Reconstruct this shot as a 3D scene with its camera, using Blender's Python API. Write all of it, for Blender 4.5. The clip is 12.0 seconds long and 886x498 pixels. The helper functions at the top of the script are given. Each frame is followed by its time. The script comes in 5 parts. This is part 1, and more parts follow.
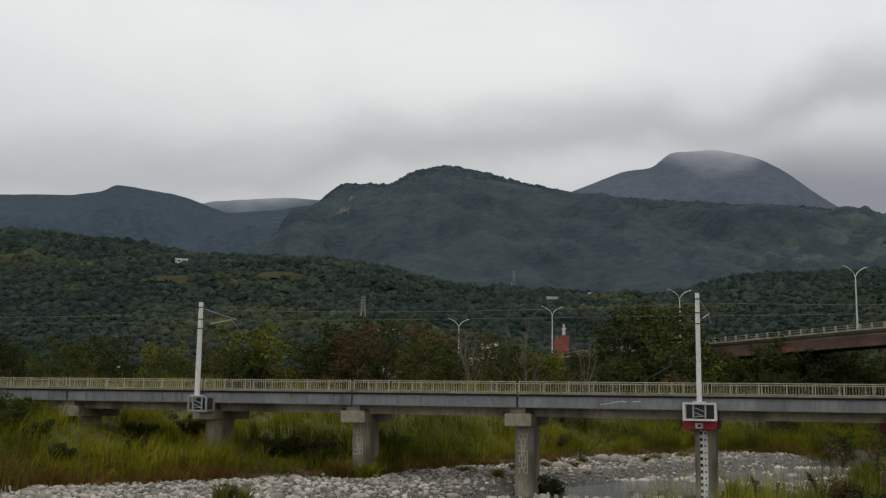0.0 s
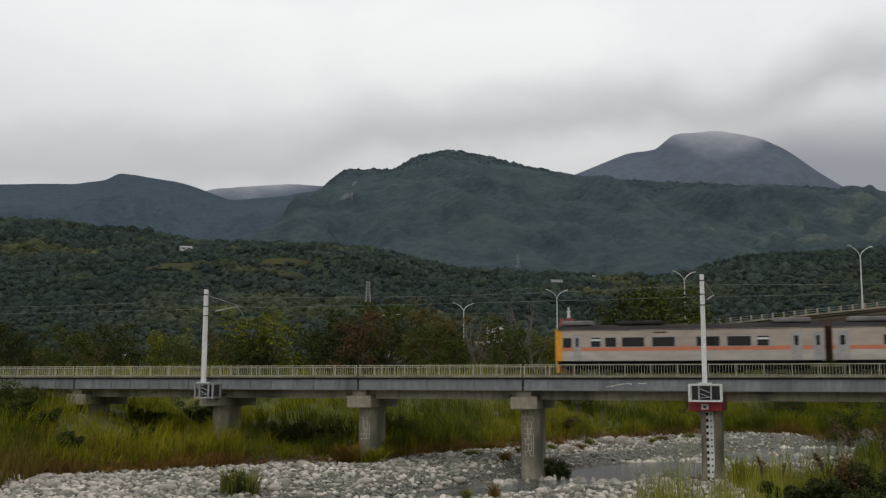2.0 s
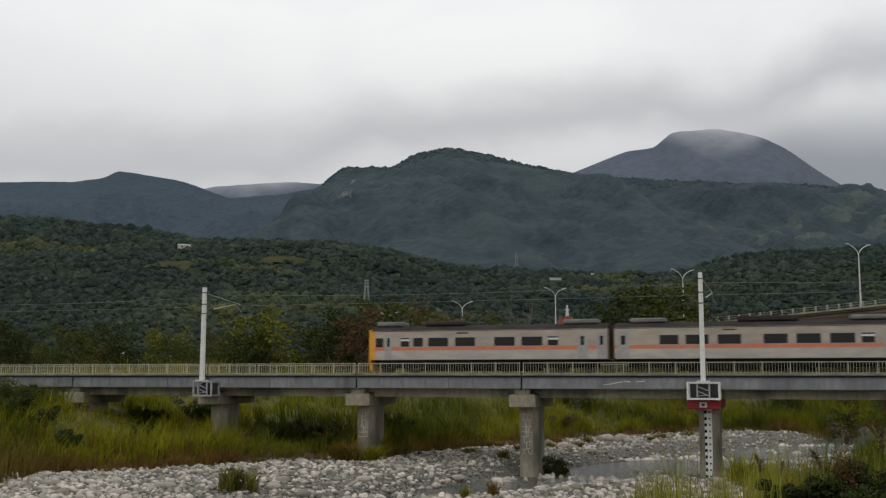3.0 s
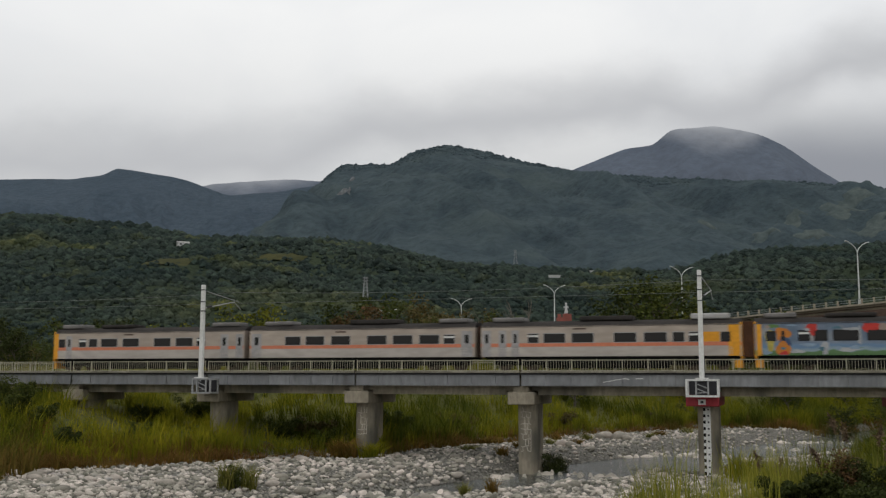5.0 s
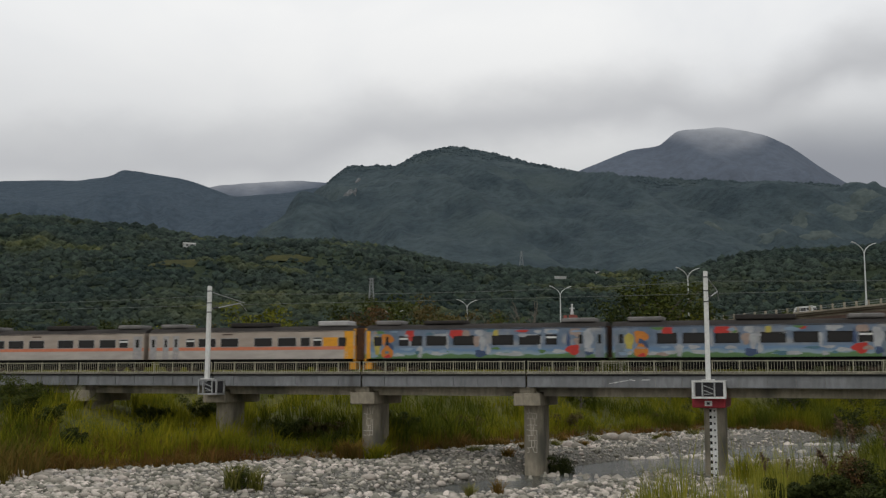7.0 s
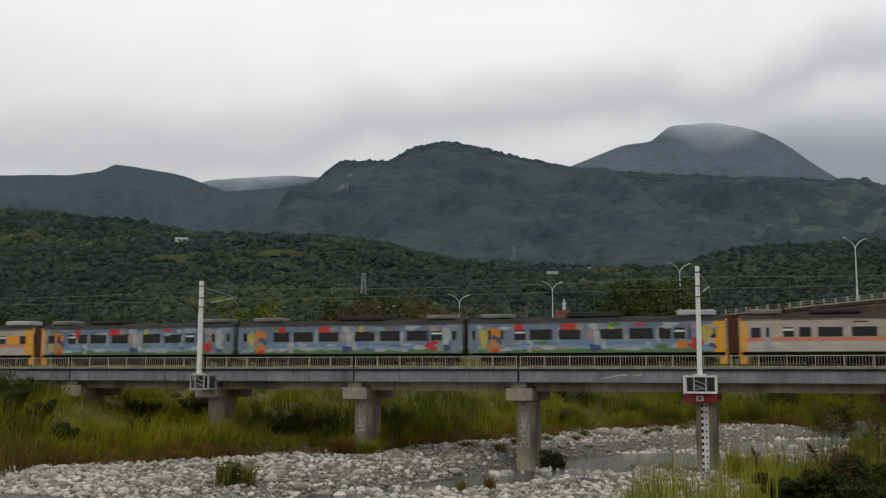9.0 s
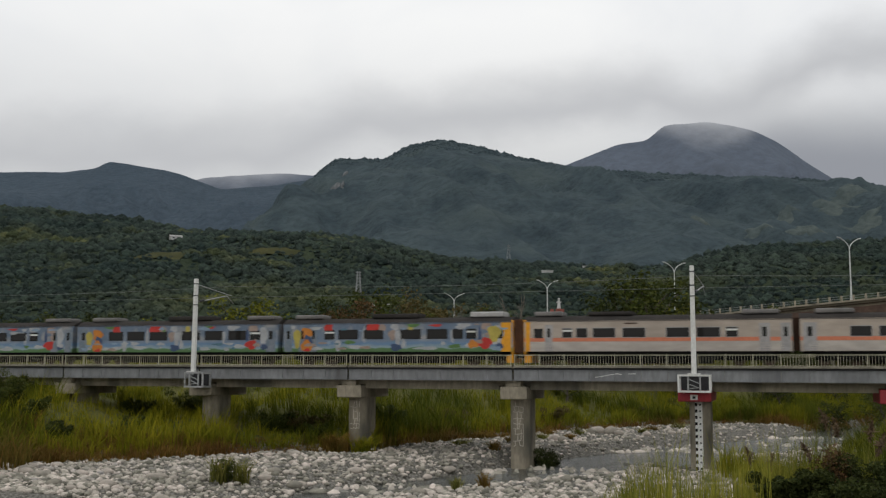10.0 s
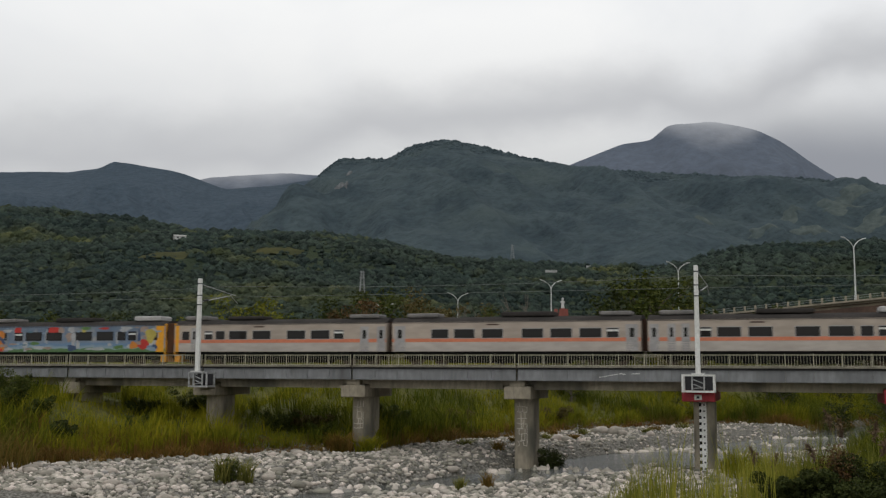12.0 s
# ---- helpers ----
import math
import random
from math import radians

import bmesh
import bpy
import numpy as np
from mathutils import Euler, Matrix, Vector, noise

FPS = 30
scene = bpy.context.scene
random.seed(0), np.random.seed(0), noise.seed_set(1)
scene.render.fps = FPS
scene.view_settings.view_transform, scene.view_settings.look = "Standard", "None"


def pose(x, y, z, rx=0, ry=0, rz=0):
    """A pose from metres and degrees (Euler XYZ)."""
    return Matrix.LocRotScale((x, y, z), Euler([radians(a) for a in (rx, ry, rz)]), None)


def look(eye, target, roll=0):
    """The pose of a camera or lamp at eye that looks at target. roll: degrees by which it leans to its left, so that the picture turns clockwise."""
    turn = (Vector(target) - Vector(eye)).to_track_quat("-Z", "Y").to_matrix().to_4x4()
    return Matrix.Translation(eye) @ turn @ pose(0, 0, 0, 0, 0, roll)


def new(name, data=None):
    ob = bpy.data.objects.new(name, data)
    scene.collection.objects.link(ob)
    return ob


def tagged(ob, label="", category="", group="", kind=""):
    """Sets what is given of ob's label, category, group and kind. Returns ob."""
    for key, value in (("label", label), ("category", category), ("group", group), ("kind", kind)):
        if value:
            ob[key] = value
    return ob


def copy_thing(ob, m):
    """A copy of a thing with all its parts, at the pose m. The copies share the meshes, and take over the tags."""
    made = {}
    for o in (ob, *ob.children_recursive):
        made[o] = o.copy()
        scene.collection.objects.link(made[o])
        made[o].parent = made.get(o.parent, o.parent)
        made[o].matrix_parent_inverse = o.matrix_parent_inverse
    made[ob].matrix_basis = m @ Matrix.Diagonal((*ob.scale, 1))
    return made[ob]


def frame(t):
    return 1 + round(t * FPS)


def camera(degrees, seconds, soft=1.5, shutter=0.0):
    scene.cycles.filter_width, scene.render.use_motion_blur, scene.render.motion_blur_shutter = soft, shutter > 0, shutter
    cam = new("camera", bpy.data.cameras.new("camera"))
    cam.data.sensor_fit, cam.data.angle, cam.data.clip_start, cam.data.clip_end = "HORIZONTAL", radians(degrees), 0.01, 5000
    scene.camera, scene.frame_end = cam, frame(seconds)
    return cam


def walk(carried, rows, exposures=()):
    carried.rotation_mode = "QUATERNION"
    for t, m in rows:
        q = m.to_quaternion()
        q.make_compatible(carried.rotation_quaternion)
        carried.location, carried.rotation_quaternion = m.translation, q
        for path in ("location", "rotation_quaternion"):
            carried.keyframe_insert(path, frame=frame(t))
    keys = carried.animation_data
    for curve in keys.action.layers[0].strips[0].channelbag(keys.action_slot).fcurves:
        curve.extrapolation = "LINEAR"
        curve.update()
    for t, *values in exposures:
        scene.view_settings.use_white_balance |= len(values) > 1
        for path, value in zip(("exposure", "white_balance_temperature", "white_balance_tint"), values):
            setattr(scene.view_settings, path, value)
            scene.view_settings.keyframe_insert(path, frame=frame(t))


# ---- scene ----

# ---------------------------------------------------------------- camera
EYE = Vector((0.0, 0.0, 7.0))


def aim(yaw, pitch, roll):
    a, b = radians(yaw), radians(pitch)
    way = Vector((math.sin(a) * math.cos(b), math.cos(a) * math.cos(b), math.sin(b)))
    return look(EYE, EYE + way * 10.0, roll)


cam = camera(46.0, 12.0, soft=1.3, shutter=0.4)
AIM = [(0, 0.009, 8.158, 0.77), (0.5, -0.187, 7.885, 0.515), (1, -0.274, 7.674, 0.26), (1.5, -0.221, 7.47, 0.2),
       (2, -0.21, 7.304, 0.1), (2.5, -0.186, 7.258, -0.02), (3, -0.129, 7.195, 0.1), (5, -0.07, 7.051, 0.1),
       (5.5, 0.0, 7.068, 0.02), (6, -0.128, 7.122, 0.1), (6.5, -0.322, 7.147, 0.12), (7, -0.396, 7.114, 0.13),
       (9, 0.029, 6.845, 0.12), (9.5, 0.214, 6.778, 0.06), (10, 0.311, 6.761, 0.27), (10.5, 0.45, 6.708, 0.35),
       (11, 0.49, 6.69, 0.4), (11.5, 0.36, 6.7, 0.35), (12, 0.1, 6.75, 0.3)]
walk(cam, [(t, aim(y, p, r)) for t, y, p, r in AIM],
     exposures=[(0.0, -0.12), (0.5, -0.08), (1.5, 0.0), (3.0, 0.02), (7.0, 0.0), (9.5, 0.05), (12.0, 0.05)])

# ---------------------------------------------------------------- world and sun
SUN_EL, SUN_ROT = radians(52), radians(200)
world = bpy.data.worlds.new("overcast_sky")
scene.world = world
world.use_nodes = True
wt = world.node_tree
wt.nodes.clear()


def wnode(kind, **kw):
    n = wt.nodes.new(kind)
    for k, v in kw.items():
        n.inputs[k].default_value = v
    return n


w_out = wt.nodes.new("ShaderNodeOutputWorld")
w_bg = wt.nodes.new("ShaderNodeBackground")
w_sky = wt.nodes.new("ShaderNodeTexSky")
w_sky.sky_type, w_sky.sun_disc = "NISHITA", False
w_sky.sun_elevation, w_sky.sun_rotation = SUN_EL, SUN_ROT
w_co = wt.nodes.new("ShaderNodeTexCoord")
w_map = wt.nodes.new("ShaderNodeMapping")
w_map.inputs["Scale"].default_value = (2.0, 2.0, 3.4)
w_n1 = wnode("ShaderNodeTexNoise", Scale=1.5, Detail=5.0, Roughness=0.55, Distortion=0.4)
w_ramp = wt.nodes.new("ShaderNodeValToRGB")
w_ramp.color_ramp.elements[0].position, w_ramp.color_ramp.elements[0].color = 0.32, (0.85, 0.86, 0.87, 1)
w_ramp.color_ramp.elements[1].position, w_ramp.color_ramp.elements[1].color = 0.62, (0.95, 0.95, 0.94, 1)
# the cloud deck is darker low over the hills
w_sep = wt.nodes.new("ShaderNodeSeparateXYZ")
w_low = wt.nodes.new("ShaderNodeMapRange")
w_low.interpolation_type = "SMOOTHSTEP"
for k, v in (("From Min", 0.15), ("From Max", 0.36), ("To Min", 0.69), ("To Max", 1.0)):
    w_low.inputs[k].default_value = v
w_mul = wt.nodes.new("ShaderNodeVectorMath")
w_mul.operation = "SCALE"
w_mix = wt.nodes.new("ShaderNodeMix")
w_mix.data_type = "RGBA"
w_mix.inputs["Factor"].default_value = 0.94
w_sc = wt.nodes.new("ShaderNodeVectorMath")
w_sc.operation = "SCALE"
w_sc.inputs["Scale"].default_value = 0.10
L = wt.links.new
L(w_co.outputs["Generated"], w_map.inputs["Vector"])
L(w_map.outputs[0], w_n1.inputs["Vector"])
L(w_n1.outputs["Fac"], w_ramp.inputs["Fac"])
L(w_co.outputs["Generated"], w_sep.inputs[0])
L(w_sep.outputs["Z"], w_low.inputs["Value"])
L(w_ramp.outputs["Color"], w_mul.inputs[0])
L(w_low.outputs[0], w_mul.inputs["Scale"])
L(w_sky.outputs[0], w_sc.inputs[0])
L(w_sc.outputs[0], w_mix.inputs["A"])
L(w_mul.outputs[0], w_mix.inputs["B"])
L(w_mix.outputs["Result"], w_bg.inputs["Color"])
L(w_bg.outputs[0], w_out.inputs[0])
w_bg.inputs["Strength"].default_value = 1.0

sun = new("sun", bpy.data.lights.new("sun", "SUN"))
sun.data.energy, sun.data.angle, sun.data.color = 0.5, radians(25), (1.0, 0.97, 0.92)
sun.rotation_euler = (radians(38), 0, radians(-20))

# ---------------------------------------------------------------- materials


def material(name, base, second=None, scale=1.0, rough=0.8, metal=0.0, bump=0.3, fine=None, island=0.0, objvar=0.0,
             stretch=(1, 1, 1), spots=None, spot_scale=0.4, spot_at=(0.55, 0.75), translucent=0.0, gloss=None):
    """A surface with two scales of colour variation, optional stains, relief and variation from piece to piece."""
    m = bpy.data.materials.new(name)
    m.use_nodes = True
    nt = m.node_tree
    b = nt.nodes["Principled BSDF"]
    b.inputs["Roughness"].default_value, b.inputs["Metallic"].default_value = rough, metal
    b.inputs["Specular IOR Level"].default_value = gloss if gloss is not None else 0.05 if rough > 0.92 else 0.15 if rough > 0.78 else 0.3
    co = nt.nodes.new("ShaderNodeTexCoord")
    mp = nt.nodes.new("ShaderNodeMapping")
    mp.inputs["Scale"].default_value = stretch
    nt.links.new(co.outputs["Object"], mp.inputs["Vector"])

    def noise_node(s, detail=5.0):
        n = nt.nodes.new("ShaderNodeTexNoise")
        n.inputs["Scale"].default_value, n.inputs["Detail"].default_value = s, detail
        nt.links.new(mp.outputs[0], n.inputs["Vector"])
        return n

    def mix(fac, a, c, kind="MIX"):
        x = nt.nodes.new("ShaderNodeMix")
        x.data_type, x.blend_type = "RGBA", kind
        for sock, v in (("Factor", fac), ("A", a), ("B", c)):
            if isinstance(v, (int, float)):
                x.inputs[sock].default_value = v
            elif isinstance(v, tuple):
                x.inputs[sock].default_value = (*v, 1)
            else:
                nt.links.new(v, x.inputs[sock])
        return x.outputs["Result"]

    def span(value, lo, hi, a=0.0, c=1.0):
        r = nt.nodes.new("ShaderNodeMapRange")
        r.interpolation_type = "SMOOTHSTEP"
        for k, v in (("From Min", lo), ("From Max", hi), ("To Min", a), ("To Max", c)):
            r.inputs[k].default_value = v
        nt.links.new(value, r.inputs["Value"])
        return r.outputs[0]

    second = second or tuple(c * 0.72 for c in base)
    n1, n2 = noise_node(scale), noise_node(fine or scale * 9.0)
    col = mix(span(n1.outputs["Fac"], 0.35, 0.68), base, second)
    col = mix(span(n2.outputs["Fac"], 0.3, 0.7, 0.0, 0.45), col, tuple(c * 0.62 for c in second))
    if spots:
        n3 = noise_node(spot_scale, 3.0)
        col = mix(span(n3.outputs["Fac"], *spot_at), col, spots)
    if island or objvar:
        src = nt.nodes.new("ShaderNodeNewGeometry").outputs["Random Per Island"] if island else nt.nodes.new("ShaderNodeObjectInfo").outputs["Random"]
        k = island or objvar
        hsv = nt.nodes.new("ShaderNodeHueSaturation")
        r = nt.nodes.new("ShaderNodeMapRange")
        r.inputs["To Min"].default_value, r.inputs["To Max"].default_value = 1.0 - k, 1.0 + k
        nt.links.new(src, r.inputs["Value"])
        nt.links.new(r.outputs[0], hsv.inputs["Value"])
        r2 = nt.nodes.new("ShaderNodeMapRange")
        r2.inputs["To Min"].default_value, r2.inputs["To Max"].default_value = 0.5 + 0.06 * k, 0.5 - 0.06 * k
        nt.links.new(src, r2.inputs["Value"])
        nt.links.new(r2.outputs[0], hsv.inputs["Hue"])
        nt.links.new(col, hsv.inputs["Color"])
        col = hsv.outputs["Color"]
    nt.links.new(col, b.inputs["Base Color"])
    if bump:
        bp = nt.nodes.new("ShaderNodeBump")
        bp.inputs["Strength"].default_value = bump
        bp.inputs["Distance"].default_value = 0.25 / scale
        nt.links.new(n2.outputs["Fac"], bp.inputs["Height"])
        nt.links.new(bp.outputs[0], b.inputs["Normal"])
    if translucent:
        tr = nt.nodes.new("ShaderNodeBsdfTranslucent")
        nt.links.new(col, tr.inputs["Color"])
        ms = nt.nodes.new("ShaderNodeMixShader")
        ms.inputs[0].default_value = translucent
        nt.links.new(b.outputs[0], ms.inputs[1])
        nt.links.new(tr.outputs[0], ms.inputs[2])
        nt.links.new(ms.outputs[0], nt.nodes["Material Output"].inputs["Surface"])
    return m


M_SOIL = material("river_soil", (0.13, 0.125, 0.045), (0.085, 0.092, 0.030), 0.15, 0.95, bump=0.5)


def gravel_on_the_bed(m):
    """Grey grit and pebbles low down on the river bed, earth on the banks."""
    nt = m.node_tree
    b = nt.nodes["Principled BSDF"]
    earth = b.inputs["Base Color"].links[0].from_socket
    co = nt.nodes.new("ShaderNodeTexCoord")
    sep = nt.nodes.new("ShaderNodeSeparateXYZ")
    vo = nt.nodes.new("ShaderNodeTexVoronoi")
    vo.inputs["Scale"].default_value = 6.0
    ramp = nt.nodes.new("ShaderNodeValToRGB")
    ramp.color_ramp.elements[0].color, ramp.color_ramp.elements[1].color = (0.30, 0.29, 0.26, 1), (0.07, 0.065, 0.055, 1)
    ramp.color_ramp.elements[1].position = 0.75
    low = nt.nodes.new("ShaderNodeMapRange")
    for k, v in (("From Min", 1.35), ("From Max", 1.7), ("To Min", 1.0), ("To Max", 0.0)):
        low.inputs[k].default_value = v
    mx = nt.nodes.new("ShaderNodeMix")
    mx.data_type = "RGBA"
    nt.links.new(co.outputs["Object"], sep.inputs[0])
    nt.links.new(co.outputs["Object"], vo.inputs["Vector"])
    nt.links.new(vo.outputs["Distance"], ramp.inputs["Fac"])
    nt.links.new(sep.outputs["Z"], low.inputs["Value"])
    nt.links.new(low.outputs[0], mx.inputs["Factor"])
    nt.links.new(earth, mx.inputs["A"])
    nt.links.new(ramp.outputs["Color"], mx.inputs["B"])
    nt.links.new(mx.outputs["Result"], b.inputs["Base Color"])


gravel_on_the_bed(M_SOIL)
M_GIRDER = material("grey_painted_steel", (0.225, 0.232, 0.238), (0.165, 0.170, 0.175), 0.35, 0.6, bump=0.06, objvar=0.07,
                    spots=(0.10, 0.10, 0.10), spot_scale=0.7, spot_at=(0.58, 0.8), stretch=(1, 1, 0.35))
M_CONC = material("weathered_concrete", (0.36, 0.318, 0.245), (0.25, 0.22, 0.168), 0.5, 0.9, bump=0.25,
                  spots=(0.11, 0.105, 0.085), spot_scale=0.5, spot_at=(0.52, 0.75), stretch=(1, 1, 0.4))
M_CONC_DARK = material("stained_concrete", (0.22, 0.185, 0.135), (0.14, 0.118, 0.088), 0.5, 0.92, bump=0.25,
                       spots=(0.10, 0.095, 0.075), stretch=(0.6, 0.6, 1))
M_WALK = material("walkway_concrete", (0.29, 0.27, 0.215), (0.17, 0.158, 0.125), 0.6, 0.9, bump=0.2)
M_RAIL = material("cream_painted_steel", (0.47, 0.445, 0.335), (0.33, 0.31, 0.225), 1.2, 0.65, bump=0.05)
M_WHITE = material("white_paint", (0.72, 0.72, 0.70), (0.62, 0.62, 0.59), 0.8, 0.6, bump=0.06,
                   spots=(0.42, 0.41, 0.38), spot_scale=1.1, spot_at=(0.6, 0.8))
M_DARKSTEEL = material("dark_steel", (0.045, 0.045, 0.05), (0.03, 0.03, 0.032), 1.5, 0.6, 0.3, 0.1)
M_RUSTRAIL = material("rail_steel", (0.12, 0.085, 0.06), (0.07, 0.05, 0.04), 1.5, 0.55, 0.5, 0.1)
M_RED = material("red_paint", (0.36, 0.035, 0.045), (0.28, 0.03, 0.04), 0.9, 0.6, bump=0.05)
M_WIRE = material("copper_wire", (0.13, 0.15, 0.135), (0.10, 0.11, 0.10), 1.0, 0.5, 0.4, 0)
M_GALV = material("galvanised_steel", (0.40, 0.405, 0.40), (0.30, 0.305, 0.305), 0.7, 0.5, 0.3, 0.05)
M_LAMPPOLE = material("painted_lamp_pole", (0.62, 0.63, 0.62), (0.52, 0.53, 0.52), 0.7, 0.5, 0.0, 0.05)
M_STEELCAR = material("stainless_train_body", (0.44, 0.372, 0.310), (0.37, 0.315, 0.265), 0.25, 0.55, 0.15, 0.03,
                      stretch=(0.3, 1, 1))
M_STEELLOW = material("pale_steel_panel", (0.52, 0.475, 0.43), (0.44, 0.40, 0.36), 0.3, 0.5, 0.15, 0.05, stretch=(0.3, 1, 1))
M_STEELDOOR = material("brushed_steel_door", (0.36, 0.35, 0.345), (0.32, 0.31, 0.305), 0.5, 0.5, 0.25, 0.03)
M_ROOF = material("train_roof_grey", (0.05, 0.045, 0.042), (0.035, 0.032, 0.03), 0.5, 0.95, 0.0, 0.1)
M_ROOFBOX = material("roof_unit_grey", (0.22, 0.205, 0.195), (0.13, 0.125, 0.12), 0.9, 0.7, 0.1, 0.08)
M_ROOFPALE = material("pale_roof_unit", (0.45, 0.44, 0.43), (0.36, 0.35, 0.34), 0.9, 0.7, 0.1, 0.08)
M_BLACK = material("black_underframe", (0.010, 0.010, 0.010), (0.007, 0.007, 0.007), 1.0, 0.95, 0.0, 0.1)
M_ORANGE = material("orange_stripe_paint", (0.60, 0.20, 0.11), (0.55, 0.18, 0.10), 0.6, 0.5, 0.0, 0.02)
M_YELLOW = material("yellow_cab_paint", (0.72, 0.33, 0.02), (0.66, 0.29, 0.02), 0.6, 0.5, 0.0, 0.03)
M_RUBBER = material("black_rubber", (0.06, 0.032, 0.022), (0.035, 0.022, 0.016), 1.2, 0.9, 0.0, 0.15)
M_PYLON = material("dull_pylon_steel", (0.30, 0.31, 0.31), (0.24, 0.25, 0.25), 0.3, 0.7, 0.2, 0)
M_CABGANG = material("brown_gangway_rubber", (0.10, 0.045, 0.022), (0.06, 0.03, 0.018), 1.2, 0.9, 0.0, 0.15)
M_BROWNBEAM = material("rusty_brown_beam", (0.125, 0.082, 0.062), (0.075, 0.050, 0.040), 0.25, 0.8, 0.0, 0.1,
                       spots=(0.22, 0.09, 0.055), spot_scale=0.35, spot_at=(0.58, 0.72))


def glass(name, tint):
    m = bpy.data.materials.new(name)
    m.use_nodes = True
    b = m.node_tree.nodes["Principled BSDF"]
    b.inputs["Base Color"].default_value = (*tint, 1)
    b.inputs["Roughness"].default_value = 0.08
    b.inputs["Specular IOR Level"].default_value = 0.28
    return m


M_GLASS = glass("tinted_window_glass", (0.010, 0.009, 0.008))

# ---------------------------------------------------------------- mesh helpers


def box(bm, x0, x1, y0, y1, z0, z1, bev=0.0):
    r = bmesh.ops.create_cube(bm, size=1.0, matrix=Matrix.LocRotScale(
        ((x0 + x1) / 2, (y0 + y1) / 2, (z0 + z1) / 2), None, (abs(x1 - x0), abs(y1 - y0), abs(z1 - z0))))
    if bev:
        edges = list({e for v in r["verts"] for e in v.link_edges})
        bmesh.ops.bevel(bm, geom=edges, offset=bev, segments=2, affect="EDGES", profile=0.5)
    return bm


def rod(bm, a, b, r0, r1=None, sides=8):
    a, b = Vector(a), Vector(b)
    d = b - a
    m = Matrix.Translation((a + b) / 2) @ d.to_track_quat("Z", "Y").to_matrix().to_4x4()
    bmesh.ops.create_cone(bm, cap_ends=True, segments=sides, radius1=r0, radius2=r0 if r1 is None else r1, depth=d.length, matrix=m)
    return bm


def bar(bm, a, b, w, h):
    a, b = Vector(a), Vector(b)
    d = b - a
    m = Matrix.Translation((a + b) / 2) @ d.to_track_quat("X", "Z").to_matrix().to_4x4() @ Matrix.Diagonal((d.length, w, h, 1))
    bmesh.ops.create_cube(bm, size=1.0, matrix=m)
    return bm


def prism(bm, outline, y0, y1):
    """An outline in x and z, drawn out along y."""
    a = [bm.verts.new((x, y0, z)) for x, z in outline]
    b = [bm.verts.new((x, y1, z)) for x, z in outline]
    bm.faces.new(a)
    bm.faces.new(b[::-1])
    n = len(outline)
    for i in range(n):
        bm.faces.new((a[i], b[i], b[(i + 1) % n], a[(i + 1) % n]))
    bmesh.ops.recalc_face_normals(bm, faces=bm.faces[:])
    return bm


def mesh_of(name, bm, mat, smooth=False):
    me = bpy.data.meshes.new(name)
    bm.to_mesh(me)
    bm.free()
    if mat:
        me.materials.append(mat)
    if smooth:
        me.polygons.foreach_set("use_smooth", [True] * len(me.polygons))
    return me


def part(name, bm, mat, parent, label="", smooth=False, at=None, kind=""):
    ob = new(name, bm if isinstance(bm, bpy.types.Mesh) else mesh_of(name, bm, mat, smooth))
    ob.parent = parent
    if at is not None:
        ob.matrix_basis = at if isinstance(at, Matrix) else Matrix.Translation(at)
    return tagged(ob, label, kind=kind)


def thing(name, m, label, category, group="", kind=""):
    ob = new(name)
    ob.empty_display_size = 0.5
    ob.matrix_basis = m if isinstance(m, Matrix) else Matrix.Translation(m)
    return tagged(ob, label, category, group, kind)


def BM():
    return bmesh.new()


def grid_mesh(name, xs, ys, zfun, mat, smooth=True):
    nx, ny = len(xs), len(ys)
    co = np.empty((ny, nx, 3))
    co[..., 0], co[..., 1] = xs[None, :], ys[:, None]
    co[..., 2] = zfun(co[..., 0], co[..., 1])
    i = np.arange(ny * nx).reshape(ny, nx)
    f = np.stack([i[:-1, :-1], i[:-1, 1:], i[1:, 1:], i[1:, :-1]], -1).reshape(-1, 4)
    return raw_mesh(name, co.reshape(-1, 3), f, mat, smooth)


def raw_mesh(name, co, faces, mat, smooth=False):
    me = bpy.data.meshes.new(name)
    n, k = faces.shape
    me.vertices.add(len(co))
    me.vertices.foreach_set("co", np.ascontiguousarray(co, dtype=np.float32).ravel())
    me.loops.add(n * k)
    me.loops.foreach_set("vertex_index", np.ascontiguousarray(faces, dtype=np.int32).ravel())
    me.polygons.add(n)
    me.polygons.foreach_set("loop_start", np.arange(0, n * k, k, dtype=np.int32))
    if smooth:
        me.polygons.foreach_set("use_smooth", np.ones(n, dtype=bool))
    me.update(calc_edges=True)
    me.materials.append(mat)
    return me


RNG = np.random.default_rng(7)


